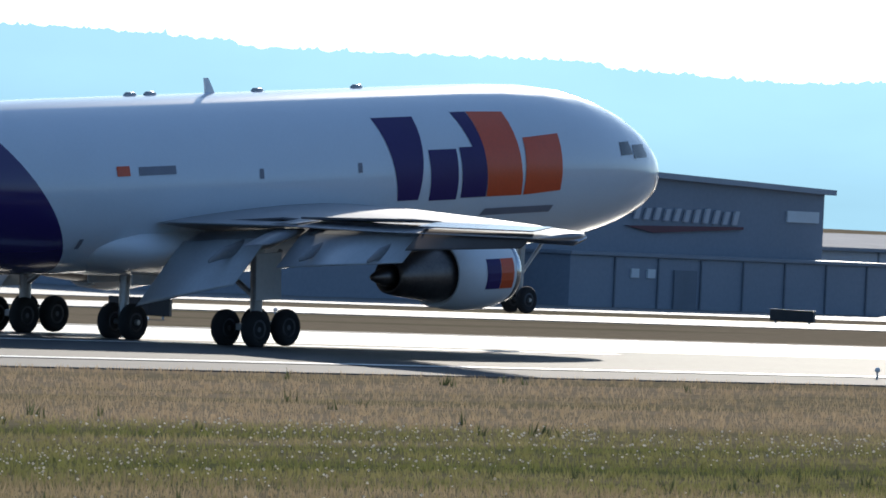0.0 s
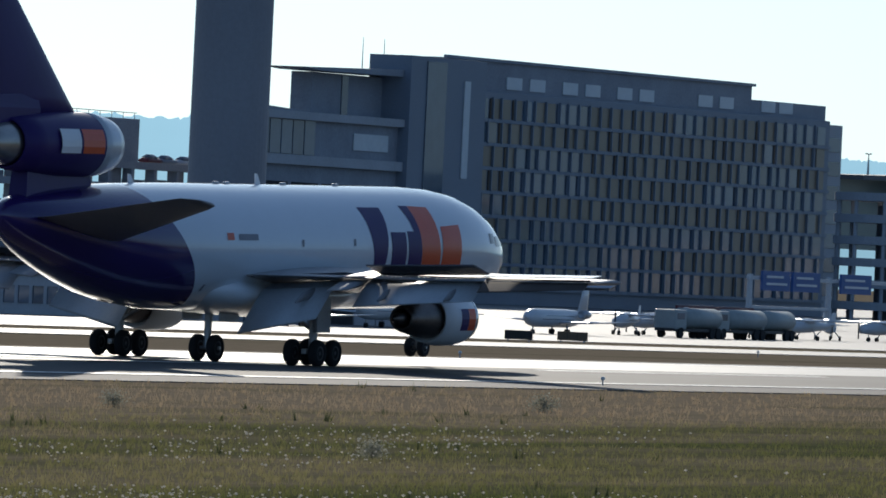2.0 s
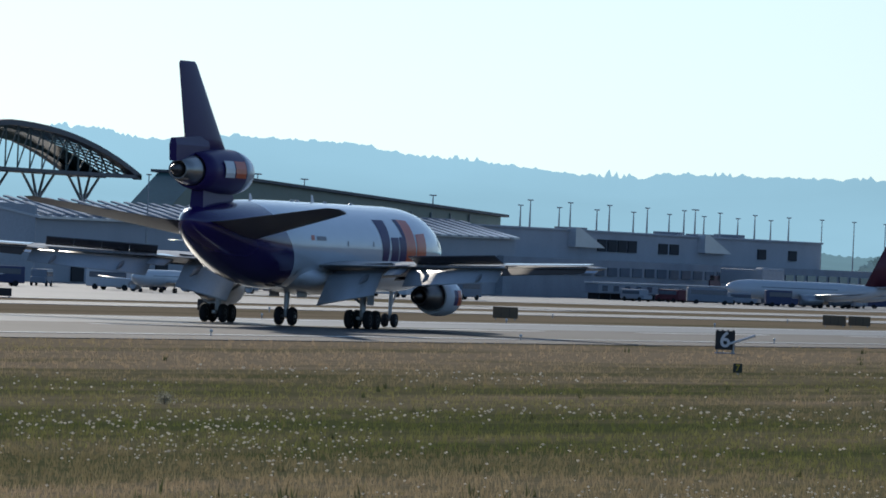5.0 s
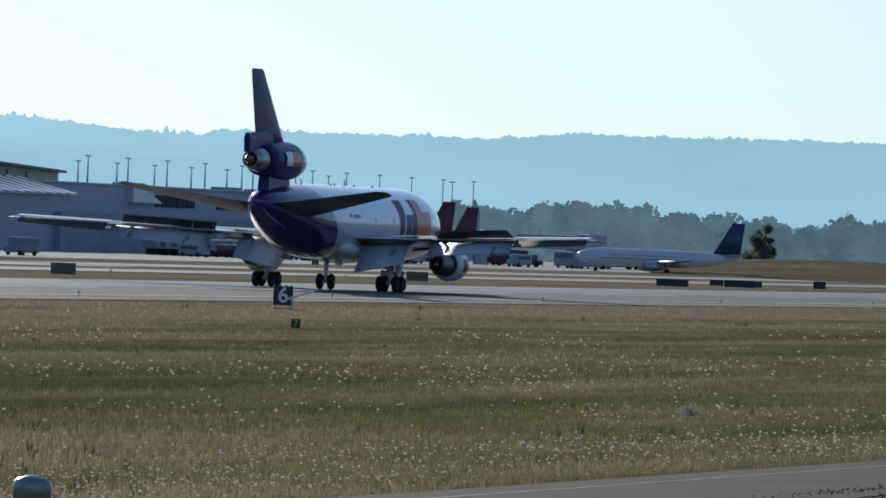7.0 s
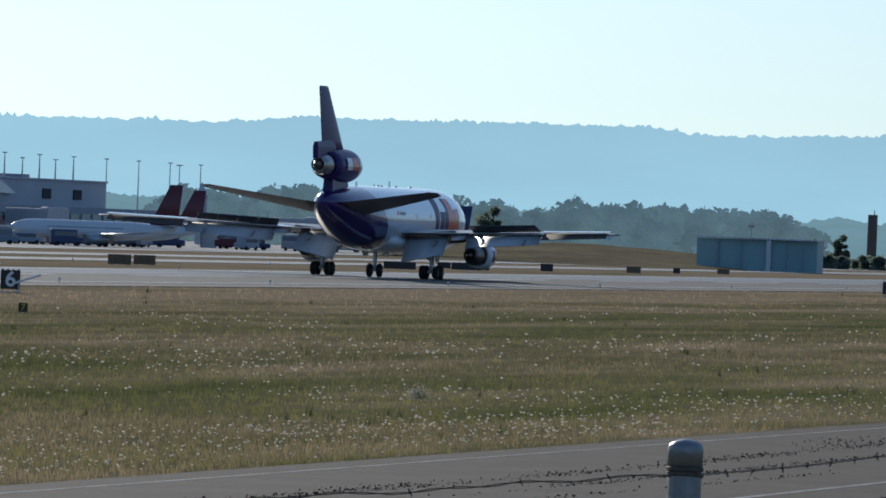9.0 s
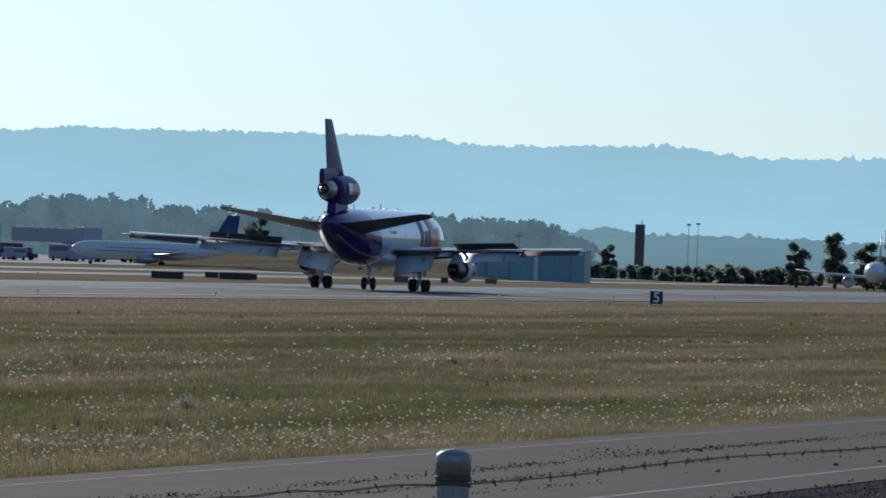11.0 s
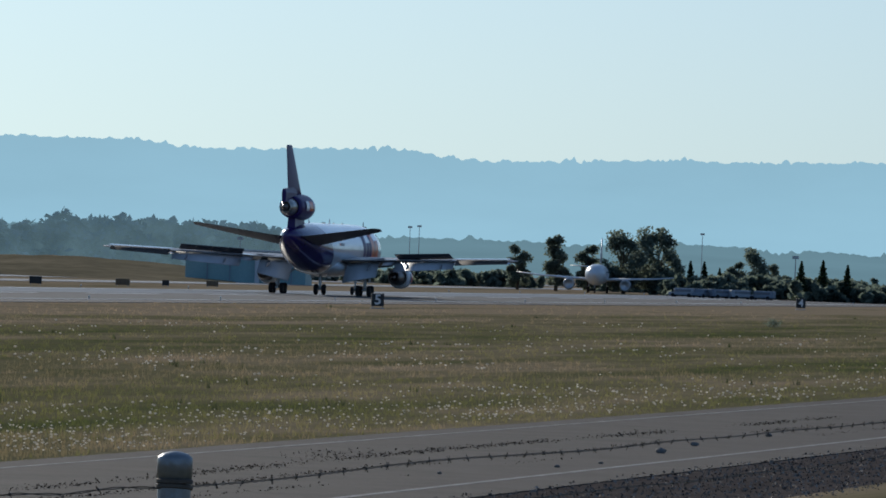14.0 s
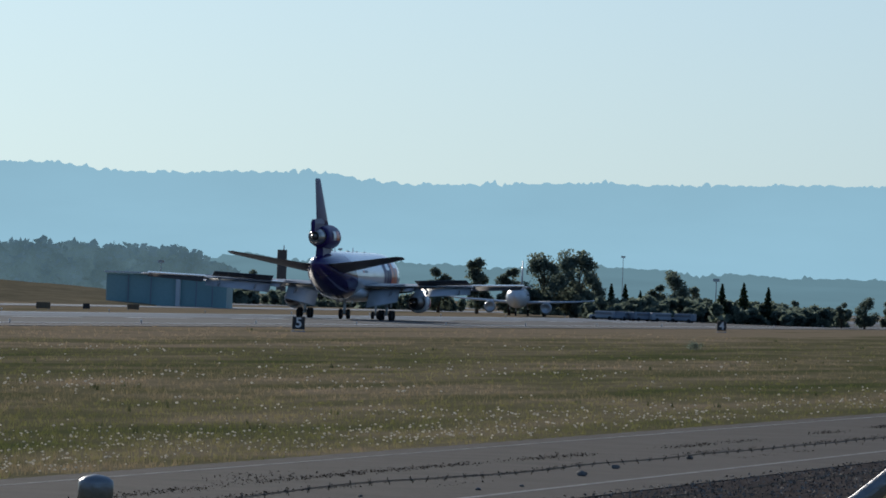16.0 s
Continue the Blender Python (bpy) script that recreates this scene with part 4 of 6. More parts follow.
def mast(x, y, h, label, arms=1.5, heads=3, z0=0.0):
    t = thing("light_mast", label, "light mast", "light masts")
    part("pole", rod((x, y, z0), (x, y, h), .11 + h * .004, .07, 8), STEEL, t)
    part("crossarm", rod((x - arms / 2, y, h), (x + arms / 2, y, h), .06, .06, 6), STEEL, t)
    for i in range(heads):
        u = x - arms / 2 + arms * i / max(1, heads - 1)
        part("lamp_head", box(u - .2, u + .2, y - .16, y + .16, h - .02, h + .14, bevel=.03), STEEL, t)
    return t


mast(450.4, 298, 11.1, "tall grey flood-light mast beside the hangars", 1.0, 3)
mast(520, 345, 8.2, "grey street lamp behind the hangar", .7, 1)

# parking garage, far
g = thing("parking_garage", "grey concrete multi-storey parking garage", "parking garage")
for i in range(6):
    z = 1.2 + i * 2.75
    part("deck", box(897.5, 1012, 520, 522.4, z, z + .9, bevel=.03), CONC_DARK, g)
rg = random.Random(17)
for k, x in enumerate(np.arange(897.9, 1012, 6.0)):
    part("pillar", box(x, x + .8, 520.1, 521.4, 0, 15.2), CONC_DARK, g)
    # parked cars, ramps and walls inside close parts of the bays
    for i in range(5):
        z = 2.1 + i * 2.75
        if k < 3 and i > 1:
            continue
        top = z + (1.85 if rg.random() < .25 + .02 * k or k > 14 else rg.uniform(.3, 1.1))
        part("inner_wall", box(x + .8, x + 6.0 - (0 if rg.random() < .5 else 1.5), 521.5, 521.9, z, top), CONC_DARK, g)
part("stair_tower", box(907, 911.5, 522, 526, 15.6, 17.6, bevel=.03), CONC_DARK, g)
part("stair_canopy", box(906.5, 922, 521.5, 524, 17.3, 17.6), CONC_DARK, g)
for x in (914.5, 918, 921):
    part("canopy_post", rod((x, 523, 15.5), (x, 523, 17.4), .1), STEEL, g)
part("lift_house", box(945, 969, 522, 527, 15.6, 21.2, bevel=.05), CONC_DARK, g, "dark lift tower")
part("lift_house_rail", box(950, 968.5, 522.2, 522.3, 21.9, 22.0), STEEL, g)
for x in np.arange(950, 969, 3.0):
    part("rail_post", rod((x, 522.25, 21.2), (x, 522.25, 22.0), .05, n=5), STEEL, g)
part("lift_house_glass", box(945.4, 949, 521.9, 521.98, 15.8, 19.5), BLUEGLASS, g)
for x in (929, 942.5, 972):
    mast(x, 526, 19.0, "small lamp mast on the garage roof", .9, 2, 15.6)
# parked cars on its roof: low rounded shapes
for i, x in enumerate((924, 926.2, 928.5, 933, 938, 975, 979, 984, 990, 996)):
    c = thing("parked_car", "small parked car on the garage roof", "car", "cars on the roof", at=pose(x, 523.5, 15.6))
    part("body", loft([oval(a, 0, .55, .8, b, 10) for a, b in ((-2, .15), (-1.7, .38), (-.6, .42), (.9, .42), (1.8, .36), (2.1, .12))]), (SLATE, WHITE_WALL, REDPAINT)[i % 3], c, smooth=True)
    part("cabin", loft([oval(a, 0, .95, .62, b, 10) for a, b in ((-1.3, .05), (-.8, .42), (.4, .45), (1.1, .08))]), WINDOW, c, smooth=True)

# green glass hall with a low front
h = thing("green_hall", "low terminal hall with green glass under a grey roof", "building")
part("wall", box(549, 590, 326, 334, 0, 6.0, bevel=.03), SLATE, h)
part("roof", box(548, 590.5, 325.5, 334, 6.0, 6.3, bevel=.05), ROOF_DULL, h)
panes(h, "pane", [(566 + i * 1.55, 325.9, 4.95) for i in range(15)], 1.4, 1.9, .1, glass("green_glass", (0.06, 0.20, 0.17), 0.15), "green glass pane")
part("entrance_gable", loft([[(583, y, 3.9), (584.2, y, 3.9), (586, y, 6.0), (587.8, y, 3.9), (589, y, 3.9), (586.3, y, 6.7), (585.7, y, 6.7)] for y in (325.2, 325.7)]), WHITE_WALL, h, "pale gable frame")
part("front_range", box(541, 603, 315, 324, 0, 2.9, bevel=.04), CONC_WALL, h)
part("front_parapet", box(540.6, 603.4, 314.8, 315.4, 2.9, 3.2, bevel=.03), SLATE_LIGHT, h)
panes(h, "window", [(563.5 + i * 2.2, 314.95, 1.5) for i in range(9)], 1.5, 1.3, .1, WINDOW)
# the bay's shade is a dark sheet on the front wall
part("dark_bay", box(583, 586.5, 314.9, 314.99, 0, 2.8), DARK, h)
part("garage_door", box(548.5, 553.5, 314.9, 314.99, 0, 2.0), SKYPANE, h, "pale roller door")
f = thing("flag", "small striped flag on a pole", "flag")
part("pole", rod((556.5, 316, 3.2), (556.5, 316, 6.2), .05), STEEL, f)
part("cloth", loft([[(556.6, 316, 5.1), (558.2, 315.8, 5.3), (559.6, 316, 5.35), (559.6, 316, 6.0), (558.2, 315.8, 6.0), (556.6, 316, 5.9)], [(556.6, 316.04, 5.1), (558.2, 315.84, 5.3), (559.6, 316.04, 5.35), (559.6, 316.04, 6.0), (558.2, 315.84, 6.0), (556.6, 316.04, 5.9)]]), REDPAINT, f)

# barrel-vaulted hangar
h = thing("vaulted_hangar", "barrel-vaulted hangar with a bright metal roof", "hangar")
AR = [(604.5 + 13.2 * (1 - math.cos(math.pi * i / 20)), 2.6 + 4.9 * math.sin(math.pi * i / 20)) for i in range(21)]
part("vault", loft([[(x, y, z) for x, z in AR] + [(x, y, z - .35) for x, z in reversed(AR)] for y in (314.4, 338)]), ROOF_BRIGHT, h, "bright metal barrel roof", True)
part("gable_wall", loft([[(x, y, z - .4) for x, z in AR] + [(630.3, y, 0), (605, y, 0)] for y in (315.2, 315.6)]), SLATE, h)
part("arch_rim", loft([[(x, y, z + .12) for x, z in AR] + [(x, y, z - .5) for x, z in reversed(AR)] for y in (314.2, 314.5)]), SLATE_LIGHT, h, "pale arch rim")
part("side_wall", box(604.6, 605, 315.6, 338, 0, 2.7), SLATE, h)
for i in range(6):
    part("hangar_door", box(606.4 + i * 3.9, 610.0 + i * 3.9, 315.0, 315.15, 0, 3.3), CONC_WALL if i % 3 else DARK, h)
part("door_rail", box(605, 630.4, 314.9, 315.15, 3.35, 3.6), SLATE_LIGHT, h)
for y in (319, 324.5, 330, 335.5):
    part("roof_vent", box(608.0, 608.6, y, y + .6, 6.3, 7.6, bevel=.06), STEEL, h)
part("long_roof", loft([[(577, 322, 5.9), (624, 322, 5.9), (649, 336, 7.6), (603, 336, 7.5)], [(577, 322, 5.6), (624, 322, 5.6), (649, 336, 7.3), (603, 336, 7.2)]]), ROOF_BRIGHT, h, "bright low-pitched metal roof")
part("long_wall", box(580, 604, 323, 324, 0, 5.6), SLATE, h)
for x in (586, 597, 608):
    part("roof_vent", rod((x, 324, 6.0), (x, 324, 7.4), .35, .25, 10), STEEL, h)
h = thing("flat_annex", "low slate annex before the vaulted hangar", "building")
part("wall", box(590.6, 604.3, 318, 340, 0, 4.2, bevel=.04), SLATE, h)
part("roof", box(590.4, 604.4, 317.7, 340, 4.2, 4.5, bevel=.04), ROOF_METAL, h)
panes(h, "window", [(592.5 + i * 2.2, 317.95, 2.6) for i in range(5)], 1.6, 1.0, .1, WINDOW)

# control tower shaft
t = thing("tower_shaft", "tall round grey concrete control tower shaft", "tower")
part("shaft", rod((859.8, 452, 0), (859.8, 452, 58), 4.35, 4.25, 40), mat("tower_concrete", (0.235, 0.25, 0.28), 0.6, vary=.1, scale=.08, fine=2.0), t, smooth=False)
part("shaft_cap", rod((859.8, 452, 58), (859.8, 452, 60), 4.3, 5.5, 40), CONC_DARK, t)

# headquarters block
o = thing("office_block", "large dark glass office block with painted amber reflections", "building")
part("main_body", box(1020, 1136.5, 502, 510, 0, 27.6, bevel=.05), SLATE, o)
part("upper_storey", box(1016, 1111.5, 503, 510, 27.6, 31.6, bevel=.05), CONC_DARK, o)
part("upper_storey_end", box(1111.5, 1137, 503, 510, 27.6, 29.7, bevel=.05), CONC_DARK, o)
part("stair_tower", box(998, 1019.8, 499, 505, 0, 31.2, bevel=.05), SLATE, o)
part("stair_glass", box(1002.5, 1008, 498.85, 498.98, 2, 30.6), BLUEGLASS, o, "tall blue glass strip")
part("stair_glass", box(1013.3, 1015.0, 498.85, 498.98, 16, 28.5), SKYPANE, o, "pale glass strip")
part("end_bay", box(1137, 1145.5, 504, 509, 0, 27.2, bevel=.05), CONC_WALL, o)
panes(o, "bay_window", [(1141.5, 503.9, 4 + 3.4 * i) for i in range(7)], 6.5, 2.0, .12, BLUEGLASS)
part("west_body", box(978.5, 998, 503, 506, 0, 28.2, bevel=.05), CONC_DARK, o)
part("west_glass", box(986.5, 988.2, 502.85, 502.98, 18, 28), BLUEGLASS, o)
part("roof_blade", loft([[(970.5, 500, 28.6), (998, 500, 29.3), (998, 500, 28.4), (975, 500, 28.3)], [(970.5, 506, 28.6), (998, 506, 29.3), (998, 506, 28.4), (975, 506, 28.3)]]), CONC_DARK, o, "thin projecting roof blade")
part("west_wing", box(958, 1006, 500.5, 503, 0, 22.6, bevel=.05), CONC_DARK, o)
part("wing_roof", loft([[(958, 500, 23.6), (978, 500, 22.9), (978, 500, 22.6), (958, 500, 22.6)], [(958, 503, 23.6), (978, 503, 22.9), (978, 503, 22.6), (958, 503, 22.6)]]), CONC_DARK, o)
part("frame_beam", box(958, 1006.5, 499.6, 500.4, 16.4, 17.6), CONC_WALL, o)
part("frame_beam", box(958, 1006.5, 499.6, 500.4, 22.0, 23.0), CONC_WALL, o)
part("frame_post", box(1003.8, 1006.5, 499.6, 500.4, 17.6, 22.0), CONC_WALL, o)
panes(o, "pane", [(961 + i * 3.1, 500.4, 19.8) for i in range(5)], 2.8, 4.2, .12, BLUEGLASS)
part("pale_pane", box(985.5, 995, 500.3, 500.44, 18.7, 20.8), SKYPANE, o)
# shade between the decks, painted as dark sheets on a closed wall
for i in range(5):
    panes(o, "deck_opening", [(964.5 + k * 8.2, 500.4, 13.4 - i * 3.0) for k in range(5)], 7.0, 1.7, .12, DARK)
# the curtain wall: storeys of upright panes and fins, staggered from storey to storey
rp = random.Random(4)
for r in range(8):
    z = 25.4 - r * 3.1
    spots = {0: [], 1: [], 2: []}
    shift = rp.uniform(-1.4, 1.4)
    for k in range(34):
        x = 1022.4 + k * 3.36 + (shift if 0 < k < 33 else 0)
        # noise picks the patches of panes that carry the painted amber reflection
        patch = noise.noise((k * .13, r * .55, 2.3)) + .25 * rp.random() + (.12 if r in (1, 2) else -.25 if r > 4 else 0)
        spots[1 if patch > .1 else 2 if rp.random() < .25 else 0].append((x, 501.9 - .06 * rp.random(), z))
    panes(o, "pane", spots[0], 2.7, 2.6, .14, WINDOW)
    panes(o, "pane", spots[1], 2.7, 2.6, .14, AMBER_REFLECTION, "pane painted amber as a warm reflection")
    panes(o, "pane", spots[2], 2.7, 2.6, .14, BLUEGLASS)
    panes(o, "fin", [(1020.7 + shift + k * 3.36 + rp.choice((0, 0, .8)), 501.7, z) for k in range(1, 34)], .22, 2.9, .35, SLATE)
panes(o, "floor_band", [(1078.2, 501.75, 23.85 - r * 3.1) for r in range(8)], 116, .45, .3, SLATE)
panes(o, "attic_window", [(x, 502.9, 28.9) for x in (1036, 1043, 1053, 1060, 1070, 1077, 1096, 1103, 1117, 1123)], 4.6, 1.6, .12, SKYPANE, "attic window painted pale as mirrored sky")
part("parapet", box(1015.5, 1112, 502.6, 503.2, 31.5, 31.9), CONC_DARK, o)
for x in (996, 1002):
    part("roof_aerial", rod((x, 505, 29), (x, 505, 33.2), .08, .04, 5), STEEL, o)

# spiral car ramp
r = thing("spiral_ramp", "round concrete car ramp with stacked decks", "car ramp")
for i in range(6):
    z = 1.5 + i * 2.9
    bm = rod((1081.5, 464.5, z), (1081.5, 464.5, z + 1.1), 11.0, 11.0, 48)
    part("ring_deck", bm, CONC_WALL, r)
part("core", rod((1081.5, 464.5, 0), (1081.5, 464.5, 15.5), 5.2, 5.2, 36), CONC_DARK, r)
for i in range(14):
    a = 2 * math.pi * i / 14
    part("pillar", rod((1081.5 + 10.6 * math.cos(a), 464.5 + 10.6 * math.sin(a), 0), (1081.5 + 10.6 * math.cos(a), 464.5 + 10.6 * math.sin(a), 16), .3, n=8), CONC_WALL, r)

# road sign gantry
g = thing("sign_gantry", "white road gantry with blue direction signs", "gantry")
for x in (841.5, 862, 879.5):
    part("post", rod((x, 380, 0), (x, 380, 5.6), .35, .3, 10), PAINTED, g)
part("beam", box(841, 880, 379.8, 380.2, 5.0, 5.4, bevel=.03), PAINTED, g)
part("lower_beam", box(841, 862, 379.8, 380.2, 2.0, 2.3, bevel=.03), PAINTED, g)
for xa, xb in ((843.5, 850.5), (851.3, 858.3), (864, 872)):
    b = part("sign_board", box(xa, xb, 379.4, 379.7, 3.9, 6.0, bevel=.03), BLUESIGN, g, "blue direction sign")
    for k in range(2):
        part("sign_bar", box(xa + .8, xb - .9 - k, 379.33, 379.39, 4.5 + k * .75, 4.75 + k * .75), WHITESIGN, b)
part("low_board", box(823, 842, 379.6, 379.9, .8, 2.0), REDPAINT, g, "long dull red board")

# second parking garage with lattice front
g = thing("parking_garage", "pale concrete parking garage with a braced lattice front", "parking garage")
for i in range(6):
    z = 1.0 + i * 3.05
    part("deck", box(1238, 1357, 520, 532, z, z + 1.0, bevel=.03), CONC_WALL, g)
for k in range(15):
    x = 1238.5 + k * 8.4
    part("pillar", box(x, x + .8, 519.6, 520.3, 0, 17.2), CONC_WALL, g)
part("back_wall", box(1240, 1356, 532, 532.4, 0, 16.5), CONC_DARK, g)
part("inner_wall", box(1242, 1354, 523, 523.4, 0, 16.4), CONC_DARK, g)
for k in (1, 4, 7, 10, 13):
    for i in range(4):
        x, z = 1238.9 + k * 8.4, 2.0 + i * 3.05
        part("brace", rod((x, 519.9, z), (x + 8.4, 519.9, z + 3.05), .22, n=6), CONC_WALL, g)
part("plant_room", box(1224, 1277, 522, 528, 17.2, 20.9, bevel=.05), WHITE_WALL, g, "pale rooftop plant room")
rng = random.Random(6)
for k in range(16):
    x = 1284 + k * 4.4
    c = thing("parked_car", "small parked car on the upper deck", "car", "cars on the roof", at=pose(x, 521.6, 17.25))
    part("body", loft([oval(a, 0, .5, .8, b, 10) for a, b in ((-2, .12), (-1.7, .36), (0, .42), (1.8, .34), (2.1, .1))]), (SLATE, WHITE_WALL, CONC_DARK)[k % 3], c, smooth=True)
    part("cabin", loft([oval(a, 0, .95, .6, b, 10) for a, b in ((-1.2, .05), (-.7, .38), (.4, .4), (1.0, .06))]), WINDOW, c, smooth=True)

# long roof and the great glass canopy behind it
c = thing("glass_canopy", "long dark terminal roof ending in a latticed glass canopy", "canopy")
part("long_roof", loft([[(1188, y, 20.9), (1352, y, 24.0), (1352, y, 23.3), (1188, y, 20.2)] for y in (519, 528)]), ROOF_DARK, c)
CV = [(1352 + 69 * (i / 12), 24.6 - 7.8 * (i / 12) ** 2.3 - (0 if i else .3)) for i in range(13)]
part("canopy_rim", loft([[(x, y, z) for x, z in CV] + [(x, y, z - .9) for x, z in reversed(CV)] for y in (517.5, 519)]), ROOF_DARK, c, "dark curved rim")
part("canopy_rim", loft([[(x, y, z) for x, z in CV] + [(x, y, z - .9) for x, z in reversed(CV)] for y in (530, 531)]), ROOF_DARK, c)
part("canopy_floor", box(1352, 1421, 517.5, 531, 16.1, 16.7), ROOF_DARK, c)
LAT = mat("lattice_steel", (0.10, 0.13, 0.12), 0.5, 0.3)
lat = bmesh.new()
for i in range(12):
    (xa, za), (xb, zb) = CV[i], CV[i + 1]
    for k in range(8):
        ya, yb = 519 + k * 1.5, 520.5 + k * 1.5
        rod((xa, ya, za - .5), (xb, yb, zb - .5), .16, n=4, bm=lat)
        rod((xa, yb, za - .5), (xb, ya, zb - .5), .16, n=4, bm=lat)
    rod((xa, 518.5, za - .5), (xa, 518.5, 16.6), .14, n=4, bm=lat)
    rod((xa, 518.5, 16.6), (xb, 518.5, zb - .5), .14, n=4, bm=lat)
tagged(part("lattice", lat, LAT, c, "steel lattice of the canopy"), kind="stuff")
lat = bmesh.new()
for i in range(20):
    x = 1284 + i * 3.5
    rod((x, 518.6, 17.6), (x + 3.5, 518.6, 22.8), .13, n=4, bm=lat)
    rod((x + 3.5, 518.6, 17.6), (x, 518.6, 22.6), .13, n=4, bm=lat)
tagged(part("lattice", lat, LAT, c), kind="stuff")
part("glazing", loft([[(x, y, z - .75) for x, z in CV] + [(x, y, z - .85) for x, z in reversed(CV)] for y in (524, 530)]), glass("canopy_glass", (0.10, 0.17, 0.15), .2), c)
part("end_glass", loft([[(x, y, z - .6) for x, z in CV] + [(x, y, 16.6 + .72 * (z - 16.6)) for x, z in reversed(CV)] for y in (528, 528.2)]), glass("canopy_glass", (0.10, 0.17, 0.15), .2), c, "green glass vault")
part("roof_shade", box(1150, 1352, 528.2, 529, 10, 20.6), glass("hall_glass", (0.13, 0.175, 0.165), .3), c, "dark glazed hall wall")
for x in (1366, 1388, 1410):
    for dx in (-8, -3, 3, 8):
        part("tree_column_arm", rod((x, 524, 11.5), (x + dx, 524, 16.3), .3, .2, 6), STEEL, c)
    part("tree_column", rod((x, 524, 0), (x, 524, 11.6), .6, .5, 10), STEEL, c)
for i, x in enumerate((1201, 1215, 1217, 1233, 1237, 1251, 1265, 1280, 1294, 1318)):
    mast(x, 524, 24.2 + (i % 3) * .5, "thin lamp mast on the garage roof", 1.6, 2, 21)
blk = block("low_terminal", "low grey terminal block under the canopy", "building", 1357, 1500, 530, 536, 11.2, CONC_DARK)
mast(1042, 378.5, 13.8, "grey lamp mast beside the hangar", .8, 2)

# large pale hangar with a ribbed roof, and the green one behind
h = thing("hangar", "large pale hangar with a ribbed sloping roof", "hangar")
part("wall", box(1006, 1200, 380, 388, 0, 8.0, bevel=.05), SLATE_LIGHT, h)
part("end_wall", loft([[(1005.7, 379.8, 0), (1005.7, 388, 0), (1005.7, 388, 9.6), (1005.7, 379.8, 9.3)], [(1006.2, 379.8, 0), (1006.2, 388, 0), (1006.2, 388, 9.6), (1006.2, 379.8, 9.3)]]), CONC_WALL, h)
part("roof", loft([[(1005.5, 379.2, 8.0), (1200, 379.2, 8.3), (1200, 388, 10.2), (1005.5, 388, 9.7)], [(1005.5, 379.2, 7.7), (1200, 379.2, 8.0), (1200, 388, 9.9), (1005.5, 388, 9.4)]]), ROOF_METAL, h)
for i in range(40):
    x = 1008 + i * 4.8
    part("roof_rib", loft([[(x, 379.1, 8.05), (x + 1.6, 379.1, 8.05), (x + 1.6, 379.1, 8.3), (x, 379.1, 8.3)], [(x + 3, 388, 10.2), (x + 4.6, 388, 10.2), (x + 4.6, 388, 10.4), (x + 3, 388, 10.4)]]), SLATE_LIGHT, h)
# near-black sheets on the wall stand for the shade of open doors
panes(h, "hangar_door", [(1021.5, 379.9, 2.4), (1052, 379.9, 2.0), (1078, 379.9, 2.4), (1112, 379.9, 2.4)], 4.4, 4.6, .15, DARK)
panes(h, "window", [(1066 + 3.4 * i, 379.9, 6.4) for i in range(12)], 2.2, .8, .15, WINDOW)
h = thing("green_hangar", "broad hangar with a dark green sloping front", "hangar")
part("body", loft([[(1127, y, 0), (1262, y, 0), (1262, y, 11.4), (1127, y, 15.0), (1116, y, 10.4), (1116, y, 0)] for y in (402, 408)]), GREEN_ROOF, h)
part("roof_edge", loft([[(1126.5, y, 15.3), (1263, y, 11.8), (1263, y, 11.4), (1126.5, y, 14.9)] for y in (401, 409)]), ROOF_DARK, h, "dark roof edge")
panes(h, "panel_joint", [(1136 + 9.2 * i, 401.9, 9.9) for i in range(13)], .25, 3.2, .12, SLATE)
for x, zz in ((1153.5, 15.4), (1173.5, 15.1), (1232, 14.0)):
    mast(x, 403, zz, "roof aerial on the green hangar", 2.2, 3, 12)

# concourse
c = thing("concourse", "long grey concrete airport concourse with skylights", "building")
part("wall", box(1198.5, 1384, 386, 396, 0, 9.7, bevel=.06), CONC_WALL, c)
part("parapet", box(1198, 1384.5, 385.7, 396, 9.7, 10.0, bevel=.05), CONC_WALL, c)
part("lower_range", box(1192, 1392, 379, 385.9, 0, 5.6, bevel=.05), CONC_DARK, c)
panes(c, "dark_window", [(1262 + 5.2 * i, 385.9, 7.8) for i in range(4)], 4.4, 1.8, .2, DARK)
panes(c, "dark_window", [(1294, 385.9, 7.7), (1300, 385.9, 7.7), (1349, 385.9, 7.6), (1367, 385.9, 7.6)], 4.6, 1.6, .2, DARK)
panes(c, "gate_window", [(1200 + 6.4 * i, 378.9, 3.9) for i in range(30)], 4.6, 1.3, .2, WINDOW)
for x in (1245, 1313):
    part("skylight", loft([[(x, 384.8, 10.3), (x + 2, 384.8, 10.3), (x + 15, 384.8, 7.4), (x, 384.8, 7.4)], [(x, 386, 10.3), (x + 2, 386, 10.3), (x + 15, 386, 7.4), (x, 386, 7.4)]]), ROOF_METAL, c, "sloping pale skylight")
part("red_sign", box(1296, 1302, 378.8, 378.95, 2.2, 4.0), REDPAINT, c, "red wall panel")
for x, z in ((1205, 10.6), (1270, 10.4), (1322, 10.5), (1340, 10.4), (1356, 10.6)):
    part("roof_unit", box(x, x + 4, 392, 396, 9.9, z, bevel=.06), CONC_DARK, c)
for i in range(12):
    mast(1238.5 + i * 20, 390, 13.95 - i * .03, "slim lamp mast along the concourse roof", 1.5, 2, 9.9 if i < 8 else 0)
